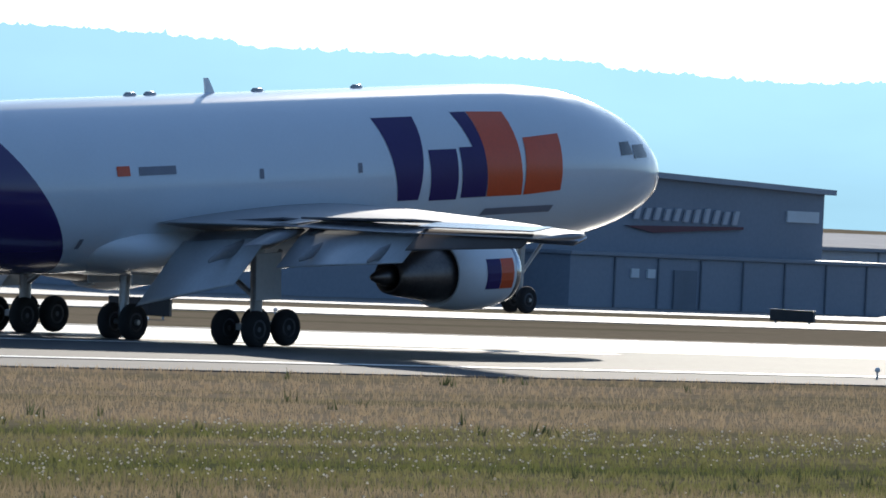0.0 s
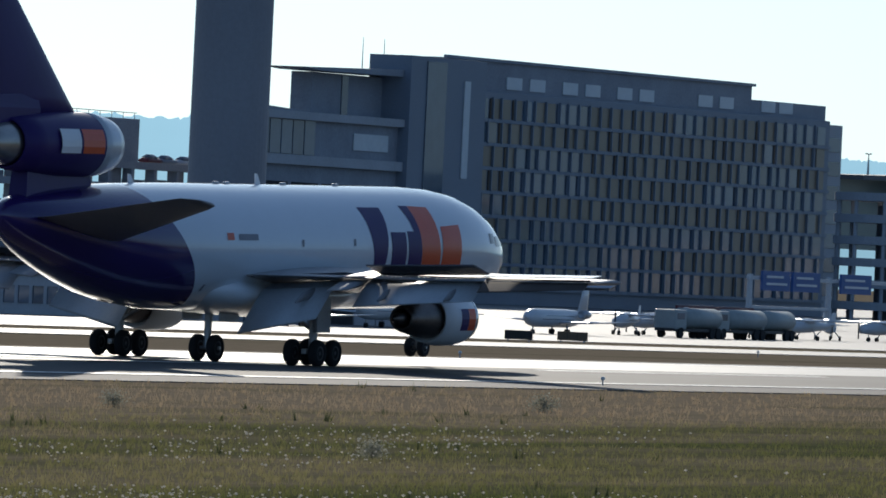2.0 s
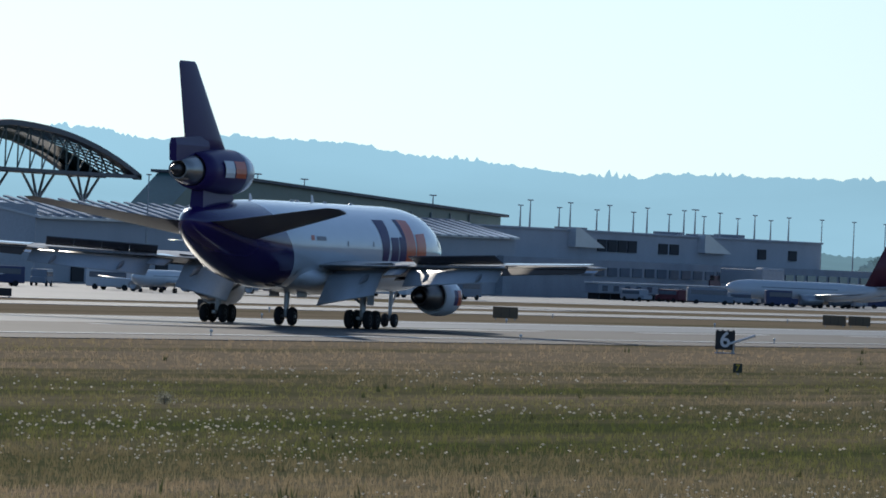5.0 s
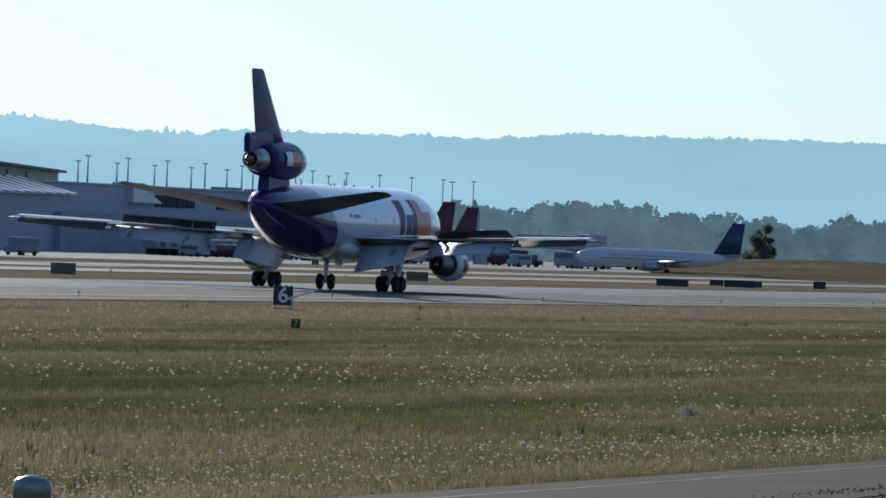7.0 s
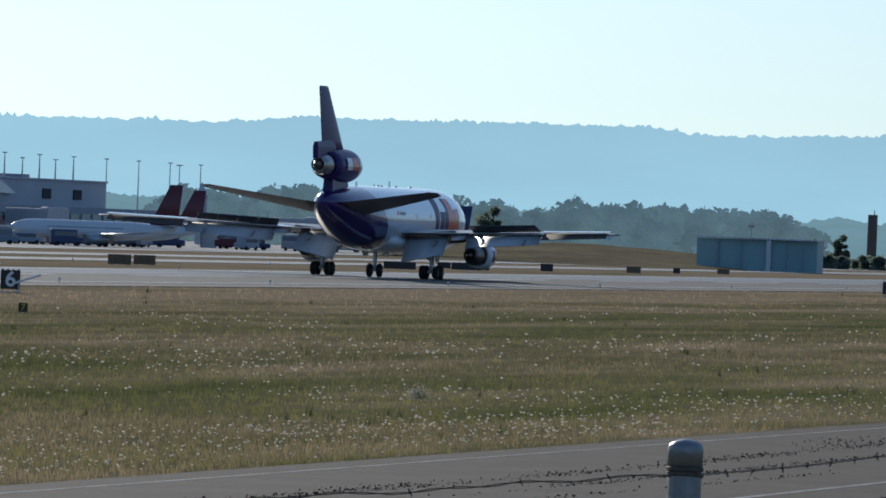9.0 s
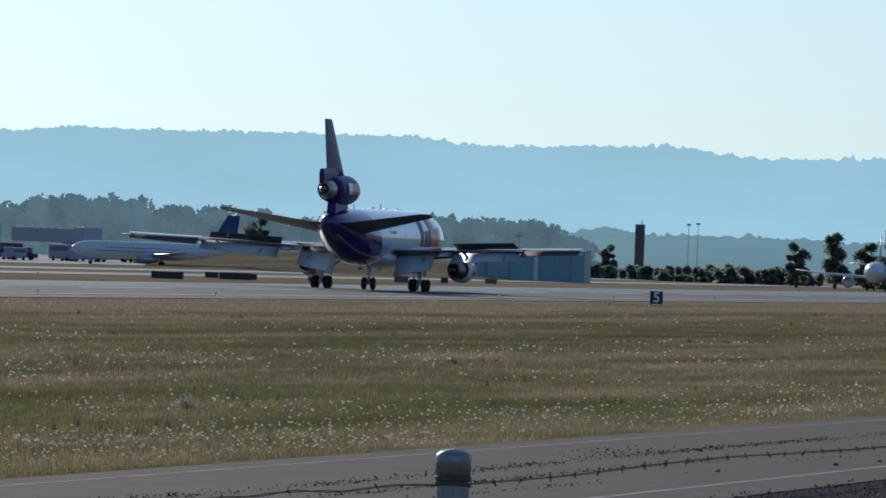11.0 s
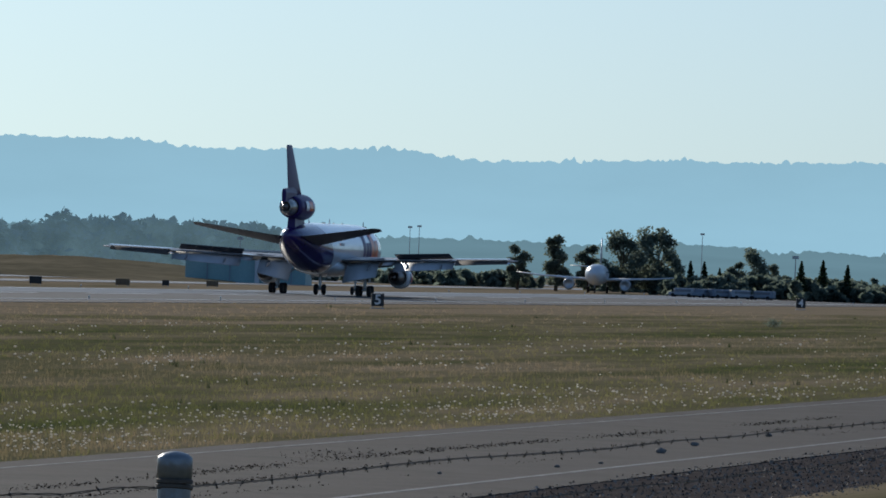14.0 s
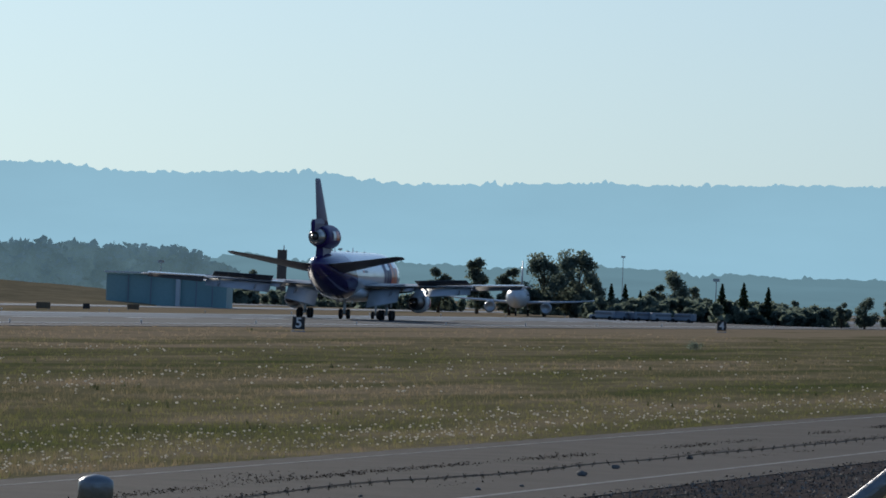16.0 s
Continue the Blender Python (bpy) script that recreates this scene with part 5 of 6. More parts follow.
for i in range(8):
    mast(1249.6 + i * 19.4, 395, 13.2, "slim lamp mast along the concourse roof", 1.5, 2, 9.9)
mast(1345, 396, 14.2, "flood-light mast on the concourse", 3.0, 4, 9.9)
mast(1452, 392, 13.4, "flood-light mast at the concourse end", 3.0, 5, 0)
c = thing("cone_tower", "small pale tower with a cone roof", "tower")
part("shaft", rod((1489.7, 398, 0), (1489.7, 398, 8.5), 1.0, 1.0, 18), CONC_WALL, c)
part("cone", rod((1489.7, 398, 8.5), (1489.7, 398, 10.8), 1.3, .1, 18), ROOF_METAL, c)

# teal shed, tall silo, stacks and far masts
h = thing("teal_building", "flat-roofed teal metal building", "building")
part("long_wall", loft([[(1310, 272, 0), (1315, 272, 0), (1315, 272, 4.7), (1310, 272, 4.7)], [(1311, 253.6, 0), (1316, 253.6, 0), (1316, 253.6, 4.9), (1311, 253.6, 4.9)]]), TEAL, h)
part("roof", box(1309.5, 1316.4, 253.4, 272.3, 4.8, 5.05, bevel=.04), PAINTED, h)
part("white_strip", box(1309.7, 1309.95, 260.5, 261.2, 0, 4.7), PAINTED, h)
for y in (255.5, 258, 265, 268.5):
    part("wall_joint", box(1309.8, 1309.98, y, y + .15, .1, 4.6), SLATE, h)
t = thing("silo", "tall narrow dark silo with a small mast", "silo")
part("drum", rod((1671, 312.6, 0), (1671, 312.6, 10.2), .95, .95, 14), mat("silo_brown", (.10, .085, .075), .7), t)
part("mast", rod((1671, 312.3, 10.2), (1671, 312.3, 11.1), .12, .08, 6), STEEL, t)
for b, d, hh in ((79.72, 2300, 12.5), (79.78, 2300, 12.8), (82.23, 1460, 7.4), (81.62, 2300, 13.5), (78.62, 1560, 7.2)):
    x, y = bearing(b, d)
    q = thing("far_mast", "thin far steel mast", "mast", "far masts")
    part("pole", rod((x, y, 0), (x, y, hh), .12, .07, 6), STEEL, q)
    part("top", box(x - .4, x + .4, y - .5, y + .5, hh - .5, hh), STEEL, q)

# ======== airfield fittings ========
BLACK = mat("sign_black", (0.015, 0.015, 0.017), 0.5, vary=0.2)
YELLOW = mat("sign_yellow", (0.55, 0.38, 0.03), 0.5, vary=0.1)
BROWN = mat("sign_back_brown", (0.14, 0.10, 0.06), 0.6, vary=0.2)


def writing(text, size, material, parent, at, name="figure"):
    cu = bpy.data.curves.new(name, "FONT")
    cu.body, cu.size, cu.extrude, cu.align_x, cu.align_y, cu.offset = text, size, 0.01, "CENTER", "CENTER", 0.02 * size
    tmp = new("tmp_text", cu)
    me = bpy.data.meshes.new_from_object(tmp.evaluated_get(bpy.context.evaluated_depsgraph_get()))
    bpy.data.objects.remove(tmp)
    me.materials.clear()
    me.materials.append(material)
    o = new(name, me)
    o.parent = parent
    o.matrix_basis = at
    return o


def distance_sign(digit, x):
    t = thing("runway_sign", "black runway distance sign with a white figure " + digit, "sign", "distance signs", at=pose(x, 155.35, 0, 0, 0, -72))
    board = part("board", box(-.62, .62, -.16, .16, .22, 1.42, bevel=.03), BLACK, t)
    writing(digit, 1.35, WHITESIGN, board, pose(0, -.175, .82, 90, 0, 0))
    for u in (-.5, -.17, .17, .5):
        part("top_lug", box(u - .07, u + .07, -.08, .08, 1.42, 1.48, bevel=.01), BLACK, t)
    for u in (-.48, .48):
        part("leg", rod((u, 0, -.05), (u, 0, .24), .045, n=8), STEEL, t)
    part("base", box(-.66, .66, -.3, .3, -.03, .06, bevel=.02), CONC_DARK, t)
    return t


for k, digit in enumerate("7654"):
    distance_sign(digit, 230.7 + 304.8 * k)
# small sign and a leaning bar beside the figure 6
t = thing("small_sign", "small dark sign with a yellow figure 7", "sign", at=pose(433.4, 125.0, 0, 0, 0, -73))
b = part("board", box(-.24, .24, -.06, .06, .08, .56, bevel=.02), mat("olive_board", (0.05, 0.05, 0.03), .6), t)
writing("7", .46, YELLOW, b, pose(0, -.07, .32, 90, 0, 0))
part("leg", rod((0, 0, -.05), (0, 0, .12), .05), STEEL, t)
t = thing("marker_arm", "pale tube arm on a short stand", "marker", at=pose(535.0, 155.15, 0, 0, 0, -73))
part("stand", rod((.5, 0, -.05), (.5, 0, .75), .05), STEEL, t)
part("arm", rod((.25, -.05, .62), (1.85, -.05, 1.2), .07, .09, 10), WHITESIGN, t)


def guide_sign(x, y, w, h, face, label, turn=-75):
    t = thing("taxiway_sign", label, "sign", "taxiway signs", at=pose(x, y, 0, 0, 0, turn))
    b = part("case", box(-w / 2, w / 2, -.14, .14, .12, h + .12, bevel=.03), face, t)
    for k in range(2):
        part("panel_joint", box(-w / 6 + k * w / 3 - .015, -w / 6 + k * w / 3 + .015, -.15, -.138, .16, h + .08), BLACK, b)
    for u in (-w * .38, w * .38):
        part("foot", rod((u, 0, -.05), (u, 0, .14), .06, n=8), STEEL, t)
    return t


for x, y, w, h, dark in ((366, 262.5, 2.4, .6, 1), (280, 234, 2.8, .75, 1), (362, 236, 1.2, .75, 1), (381, 231.5, 1.6, .75, 1), (389, 234, 2.0, .85, 1), (563, 272, 2.0, .65, 1), (574, 273, 2.2, .65, 0), (666, 275, 1.2, .7, 1), (726, 277, 1.7, .7, 1),
                         (670, 238, 1.4, .9, 1), (734, 233, 2.2, 1.0, 0), (838, 232, 2.3, 1.0, 0), (851, 233, 2.2, .95, 0), (992, 233, 3.6, .8, 1), (1002, 234, 2.6, .7, 1), (955, 232, 3.6, .8, 1), (1034, 233, 1.5, .9, 1), (1079, 232, 1.8, .8, 0), (1110, 233, .9, .7, 1), (1140, 233, 1.6, .7, 0), (1010, 240, 1.6, .7, 1)):
    guide_sign(x, y, w, h, BLACK if dark else BROWN, "dark taxiway guidance sign seen from behind" if dark else "brown taxiway guidance sign seen from behind")

LAMP_GLASS = mat("edge_lamp_glass", (0.75, 0.75, 0.72), 0.15, vary=0.05)


def edge_light(x, y):
    t = thing("edge_light", "small white runway edge light on a stake", "light", "runway edge lights", at=pose(x, y, 0.02))
    part("stake", rod((0, 0, -.05), (0, 0, .27), .045, .035, 8), STEEL, t)
    part("globe", revolve([(.42, .02), (.4, .07), (.33, .1), (.26, .09), (.25, .03)], 14, m=Matrix.Rotation(radians(-90), 4, "Y")), LAMP_GLASS, t, smooth=True)
    return t


first = edge_light(248.6, 174.6)
for k in range(1, 20):
    copy_thing(first, pose(248.6 + 61 * k, 174.6, 0.02))
for k in range(0, 20):
    copy_thing(first, pose(262.0 + 61 * k, 218.6, 0.02))
for k in range(0, 9):
    copy_thing(first, pose(300 + 80 * k, 243, 0.0))

# ======== boundary fence ========
GALV = mat("galvanised_post", (0.24, 0.25, 0.265), 0.42, 0.6, vary=0.25, scale=6, fine=40, bump=0.1)
WIRE = mat("rusted_wire", (0.10, 0.08, 0.065), 0.7, 0.4, vary=0.4, scale=8, fine=60)


def fence_post(x, y, top, r=0.042):
    t = thing("fence_post", "weathered galvanised fence post with a domed cap", "fence post", "fence posts")
    g = ground_height(x, y)
    part("pipe", rod((x, y, g - .1), (x, y, top - .045), r, r, 24), GALV, t, smooth=False)
    m = Matrix.Translation((x, y, top - .06)) @ Matrix.Rotation(radians(-90), 4, "Y")
    part("cap", revolve([(-.03, r * .9), (-.03, r * 1.04), (.02, r * 1.05), (.028, r * 1.0), (.036, r * .72), (.041, r * .3), (.042, .003)], 28, m=m), GALV, t, "domed metal cap", True)
    for k, z in enumerate((.093, .108)):
        part("wire_tie", revolve([(-.006, r * 1.02), (-.004, r * 1.12), (.004, r * 1.12), (.006, r * 1.02)], 20, m=Matrix.Translation((x, y, top - z)) @ Matrix.Rotation(radians(-90 + 6 * k), 4, "Y")), WIRE, t)
    part("clamp", box(x + r * .6, x + r * 1.5, y - .02, y + .02, top - .125, top - .075, bevel=.006), WIRE, t)
    return t


PX, PY, PT = 21.54, 4.48, 5.002
fence_post(PX, PY, PT)
fence_post(58.0, PY, 4.93)
fence_post(19.24, 6.16, 4.915)
fence_post(16.94, 7.84, 4.79)


def barbed_strand(a, b, sag, seed, label, droop=0.0):
    """Two twisted wires with barbs every 12 cm."""
    t = thing("barbed_wire", label, "barbed wire", "fence wires")
    rnd = random.Random(seed)
    a, b = Vector(a), Vector(b)
    n = int((b - a).length / .03)
    side = Vector((0, 1, 0))

    def at(u):
        p = a.lerp(b, u)
        p.z -= sag * 4 * u * (1 - u) + .012 * noise.noise((u * 14, seed, 0)) + droop * math.exp(-u * 30)
        return p
    for ph in (0, math.pi):
        rings = []
        for i in range(n + 1):
            u = i / n
            c = at(u) + Vector((0, math.cos(i * .9 + ph), math.sin(i * .9 + ph))) * .0022
            rings.append([(c.x, c.y + .0015 * math.cos(k * 2.094), c.z + .0015 * math.sin(k * 2.094)) for k in range(3)])
        part("strand", loft(rings), WIRE, t)
    bm = bmesh.new()
    L = (b - a).length
    for i in range(int(L / .34)):
        c = at((i + .5 + rnd.uniform(-.1, .1)) * .34 / L)
        for k in range(2):
            d = Vector((rnd.uniform(-.5, .5), rnd.uniform(-.6, .6), rnd.choice((-1, 1)) * rnd.uniform(.5, 1))).normalized() * .012
            rod(c - d, c + d, .0016, .0009, 4, bm)
        rod(c - Vector((.006, 0, 0)), c + Vector((.006, 0, 0)), .0042, .0042, 6, bm)
    tagged(part("barbs", bm, WIRE, t), kind="stuff")
    return t


barbed_strand((PX + .04, PY, PT - .1), (58, PY, 4.90), .02, 1, "rusty barbed wire along the fence top", .012)
barbed_strand((PX - .04, PY + .03, PT - .1), (19.28, 6.13, 4.80), .03, 2, "rusty barbed wire along the fence top", .012)
barbed_strand((19.2, 6.19, 4.80), (16.98, 7.81, 4.69), .03, 4, "rusty barbed wire along the fence top", .012)
barbed_strand((PX + .04, PY, PT - .235), (58, PY, 4.74), .02, 3, "rusty barbed wire on the second line")
fence_post(35.78, 3.98, 5.0)
t = thing("fence_brace", "galvanised diagonal strut bracing a fence post", "fence brace")
part("pipe", rod((35.48, 6.95, ground_height(35.5, 6.95) - .12), (35.775, 4.0, 4.87), .042, .042, 18), GALV, t)
part("collar", rod((35.766, 4.08, 4.8), (35.776, 3.985, 4.885), .05, .054, 18), GALV, t)

# ======== parked aircraft and vehicles ========
JET_WHITE = mat("parked_jet_white", (0.62, 0.64, 0.66), 0.3, vary=0.05, scale=.5, fine=6.0)
NAVY = mat("navy_paint", (0.03, 0.045, 0.12), 0.4, vary=0.1)
RUBBER = mat("tyre_rubber", (0.018, 0.018, 0.019), 0.85)
ENG = mat("parked_engine_metal", (0.4, 0.41, 0.43), 0.3, 0.6, vary=.1)


def parked_jet(x, y, heading, L, span, tailm, label, tee=False, rear_engines=False, tail_h=None, group="parked aircraft", stripe=None, dia=None):
    """heading: degrees from +x, counter-clockwise. A low-wing jet of length L."""
    t = thing("parked_jet", label, "airplane", group, at=pose(x, y, 0, 0, 0, heading))
    r = (dia or L * .105) / 2
    zc = r * 1.75
    st = [(.5, .1, .02), (.49, .1, .25), (.465, .06, .6), (.42, .02, .88), (.36, 0, 1), (-.15, 0, 1), (-.28, .12, .85), (-.4, .4, .5), (-.47, .6, .22), (-.5, .68, .05)]
    part("fuselage", loft([oval(a * L, 0, zc + b * r * .6, max(.02, c * r), max(.02, c * r), 20) for a, b, c in st]), JET_WHITE, t, smooth=True)
    if stripe:
        part("stripe", loft([oval(a * L, 0, zc - r * .12, r * 1.012, r * .16, 20) for a in (.36, .1, -.14)]), stripe, t)
    th = tail_h or L * .3
    for s in (-1, 1):
        part("wing", wing_skin([(L * .1, s * r * .5, zc - r * .5, L * .2, 0), (-L * .06, s * span * .35, zc - r * .25, L * .1, 0), (-L * .13, s * span * .5, zc, L * .05, 0)], .11), JET_WHITE, t, smooth=True)
        tz = th * .98 if tee else zc + r * .7
        part("tailplane", wing_skin([(-L * (.44 if tee else .38), s * r * .2, tz, L * .1, 0), (-L * .47, s * span * .19, tz + r * .1, L * .05, 0)], .1), JET_WHITE, t, smooth=True)
        if rear_engines:
            m = Matrix.Translation((-L * .2, s * r * 1.55, zc + r * .5))
            e = part("engine", revolve([(.02 * L, .3 * r), (.025 * L, .42 * r), (-.04 * L, .5 * r), (-.1 * L, .35 * r), (-.11 * L, .1 * r)], 16, m=m), ENG, t, smooth=True)
        else:
            m = Matrix.Translation((L * .08, s * span * .17, zc - r * .95))
            e = part("engine", revolve([(.02 * L, .36 * r), (.03 * L, .5 * r), (-.03 * L, .58 * r), (-.09 * L, .38 * r), (-.11 * L, .12 * r)], 18, m=m), ENG, t, smooth=True)
            part("pylon", box(-.02 * L, .06 * L, s * span * .17 - .1, s * span * .17 + .1, zc - r * .6, zc - r * .3), JET_WHITE, t)
        part("wheel", revolve([(-.15, .1 * r), (-.18, .3 * r), (.18, .3 * r), (.15, .1 * r)], 14, m=Matrix.Translation((-L * .05, s * r * .9, .3 * r)) @ Matrix.Rotation(radians(90), 4, "Z")), RUBBER, t)
        part("strut", rod((-L * .05, s * r * .9, .3 * r), (-L * .05, s * r * .8, zc - r * .4), .08), ENG, t)
        part("window_band", loft([[(a * L, s * (r * 1.005) * math.cos(q), zc + r * math.sin(q)) for q in (.22, .3)] for a in (.3, .15, 0, -.15)], cap=False, closed=False), WINDOW, t)
    part("windscreen", loft([oval(a * L, 0, zc + r * .42, r * c, r * .18, 14) for a, c in ((.425, .62), (.44, .6), (.462, .38))]), WINDOW, t)
    part("nose_wheel", revolve([(-.12, .08 * r), (-.14, .24 * r), (.14, .24 * r), (.12, .08 * r)], 14, m=Matrix.Translation((L * .38, 0, .24 * r)) @ Matrix.Rotation(radians(90), 4, "Z")), RUBBER, t)
    part("nose_strut", rod((L * .38, 0, .24 * r), (L * .38, 0, zc - r * .6), .07), ENG, t)
    def fr(z, xl, c):
        return [(xl + px, pz, z) for px, pz in foil(c, .1, 6)]
    part("fin", loft([fr(zc + r * .6, -L * .32, L * .17), fr(th, -L * .44, L * .075)]), tailm, t, smooth=True)
    return t


# light business aircraft on the apron
parked_jet(588, 303, 196, 12.5, 12, JET_WHITE, "small white business jet parked on the apron", True, True, 3.6, stripe=NAVY)
parked_jet(612, 307, 190, 15.5, 14, JET_WHITE, "white business jet with a dark stripe", True, True, 4.3, stripe=NAVY)
parked_jet(634, 303, 185, 14.0, 12, JET_WHITE, "white business jet parked nose to the runway", True, True, 4.4, stripe=NAVY)
parked_jet(819, 324, 352, 19.5, 17, JET_WHITE, "long white business jet with dark stripes", True, True, 5.2, stripe=NAVY)
parked_jet(800, 330, 200, 15.0, 14, JET_WHITE, "white business jet behind another", True, True, 4.6)
parked_jet(842, 330, 170, 16.5, 16, NAVY, "white business jet with a navy fin", True, True, 5.0)
parked_jet(893, 322, 176, 17.0, 18, REDPAINT, "white regional aircraft with a red-marked fin", True, False, 5.8)
parked_jet(920, 325, 200, 16.0, 17, JET_WHITE, "white regional aircraft on the apron", True, False, 5.0)
parked_jet(760, 318, 186, 15.5, 15, JET_WHITE, "white business jet on the far apron", True, True, 4.6)
# airliners at the gates
parked_jet(1232, 345, 125, 26.0, 25, REDPAINT, "white airliner with a red fin at its gate", tail_h=9.4)
parked_jet(1262, 349, 125, 25.0, 25, REDPAINT, "second white airliner with a red fin", tail_h=8.8)
parked_jet(1291.5, 316, 108, 25.0, 24, NAVY, "pale airliner with a navy fin", tail_h=8.1, stripe=NAVY)
parked_jet(655, 335, 140, 16, 15, JET_WHITE, "white jet parked beyond the apron", tail_h=4.2)
x, y = bearing(80.95, 1470)
parked_jet(x, y, 187, 30, 27.5, JET_WHITE, "white twin-engined airliner waiting on the taxiway", tail_h=9.2, dia=3.5)
parked_jet(1002, 352, 170, 22, 22, JET_WHITE, "white airliner by the pale hangar", tail_h=6.5)
parked_jet(1040, 356, 185, 22, 22, NAVY, "white airliner with a dark fin by the hangar", tail_h=6.6)


def prop_plane(x, y, heading, label, L=8.0):
    t = thing("light_aircraft", label, "airplane", "light aircraft", at=pose(x, y, 0, 0, 0, heading))
    part("fuselage", loft([oval(a * L, 0, 1.1 + b, c, c, 14) for a, b, c in ((.45, 0, .12), (.42, 0, .4), (.2, .1, .62), (0, .2, .65), (-.2, .15, .4), (-.5, .25, .1))]), JET_WHITE, t, smooth=True)
    part("wing", wing_skin([(L * .12, -L * .62, 1.75, L * .14, 0), (L * .15, 0, 1.7, L * .19, 0), (L * .12, L * .62, 1.75, L * .14, 0)], .13), JET_WHITE, t, smooth=True)
    part("tailplane", wing_skin([(-L * .42, -L * .2, 1.4, L * .09, 0), (-L * .4, 0, 1.4, L * .12, 0), (-L * .42, L * .2, 1.4, L * .09, 0)], .1), JET_WHITE, t)
    part("fin", loft([[(-L * .36 + px, pz, 1.3) for px, pz in foil(L * .16, .1, 5)], [(-L * .46 + px, pz, 2.5) for px, pz in foil(L * .08, .1, 5)]]), JET_WHITE, t)
    part("windscreen", loft([oval(a * L, 0, 1.6, b, .22, 12) for a, b in ((.24, .25), (.14, .52), (.02, .5))]), WINDOW, t)
    for px, py in ((.3, 0), (.02, -1.1), (.02, 1.1)):
        part("wheel", revolve([(-.08, .06), (-.09, .2), (.09, .2), (.08, .06)], 12, m=Matrix.Translation((px * L, py, .2)) @ Matrix.Rotation(radians(90), 4, "Z")), RUBBER, t)
        part("strut", rod((px * L, py, .2), (px * L, py * .5, .9), .05), ENG, t)
    part("propeller", box(L * .46, L * .47, -.05, .05, .2, 2.0), BLACK, t)
    return t


for x, y, hd in ((694, 312, 200), (706, 313, 170), (717, 316, 210), (728, 315, 160), (741, 318, 195), (660, 309, 190), (672, 312, 165)):
    prop_plane(x, y, hd, "small white propeller aircraft tied down")
prop_plane(513, 296, 150, "small white propeller aircraft before the hangar", 7.0)
prop_plane(521, 297, 200, "small white propeller aircraft before the hangar", 7.0)


def tanker(x, y, label, n=2, turn=0, colour=None):
    t = thing("tank_truck", label, "truck", "ground vehicles", at=pose(x, y, 0, 0, 0, turn))
    part("chassis", box(-4.2, 5.4, -.9, .9, .55, .8, bevel=.03), BLACK, t)
    part("tank", loft([oval(a, 0, 1.65, b, b * .9, 18) for a, b in ((-4.2, .3), (-4.0, .95), (2.4, .95), (2.7, .3))]), colour or PAINTED, t, smooth=True)
    part("cab", box(3.1, 5.4, -1.0, 1.0, .7, 2.35, bevel=.2), colour or PAINTED, t)
    part("cab_window", box(3.6, 5.1, -1.02, 1.02, 1.55, 2.1, bevel=.05), WINDOW, t)
    for px in (-3.2, -2.0, 4.2):
        for s in (-1, 1):
            part("wheel", revolve([(-.15, .15), (-.16, .46), (.16, .46), (.15, .15)], 14, m=Matrix.Translation((px, s * .85, .46)) @ Matrix.Rotation(radians(90), 4, "Z")), RUBBER, t)
    return t


for x, y, tn in ((662, 304, 180), (673, 305, 178), (684, 307, 182)):
    tanker(x, y, "pale tank truck parked on the apron", turn=tn, colour=mat("tank_paint", (0.34, 0.37, 0.36), .5, vary=.15))


def van(x, y, turn, body, label, L=4.8, h=2.0):
    t = thing("van", label, "van", "ground vehicles", at=pose(x, y, 0, 0, 0, turn))
    part("body", box(-L / 2, L / 2 - .9, -.9, .9, .35, h, bevel=.15), body, t)
    part("bonnet", box(L / 2 - 1.0, L / 2, -.85, .85, .35, h * .55, bevel=.12), body, t)
    part("side_glass", box(-L / 2 + .5, L / 2 - .95, -.92, .92, h * .6, h * .88, bevel=.04), WINDOW, t)
    for px in (-L * .3, L * .32):
        for s in (-1, 1):
            part("wheel", revolve([(-.1, .1), (-.11, .33), (.11, .33), (.1, .1)], 12, m=Matrix.Translation((px, s * .82, .33)) @ Matrix.Rotation(radians(90), 4, "Z")), RUBBER, t)
    return t


van(418, 295, 195, JET_WHITE, "white pickup by the dark hangar")
van(421.5, 296, 170, SLATE, "dark car by the dark hangar", 4.4, 1.5)
rv = random.Random(12)
for i in range(26):
    x = 1190 + i * 8.6 + rv.uniform(-3, 3)
    y = 352 + rv.uniform(-8, 14)
    van(x, y, rv.uniform(0, 360), (SLATE_LIGHT, SLATE, REDPAINT, NAVY, SLATE_LIGHT)[i % 5], ("pale grey", "grey", "red", "navy", "pale grey")[i % 5] + " service vehicle on the apron", 4.5 + rv.random() * 3, 1.7 + rv.random())
for i in range(14):
    x = 860 + i * 13 + rv.uniform(-4, 4)
    van(x, 336 + rv.uniform(-6, 10), rv.uniform(0, 360), (JET_WHITE, SLATE, NAVY)[i % 3], ("white", "grey", "navy")[i % 3] + " vehicle by the hangars", 4.5 + rv.random() * 2, 1.6 + rv.random() * .8)
for i in range(5):
    x, y = bearing(81.5 + i * .13, 1425)
    van(x, y, rv.uniform(0, 360), (SLATE_LIGHT, SLATE, SLATE)[i % 3], "grey vehicle parked along the hedge", 4.2, 1.5)


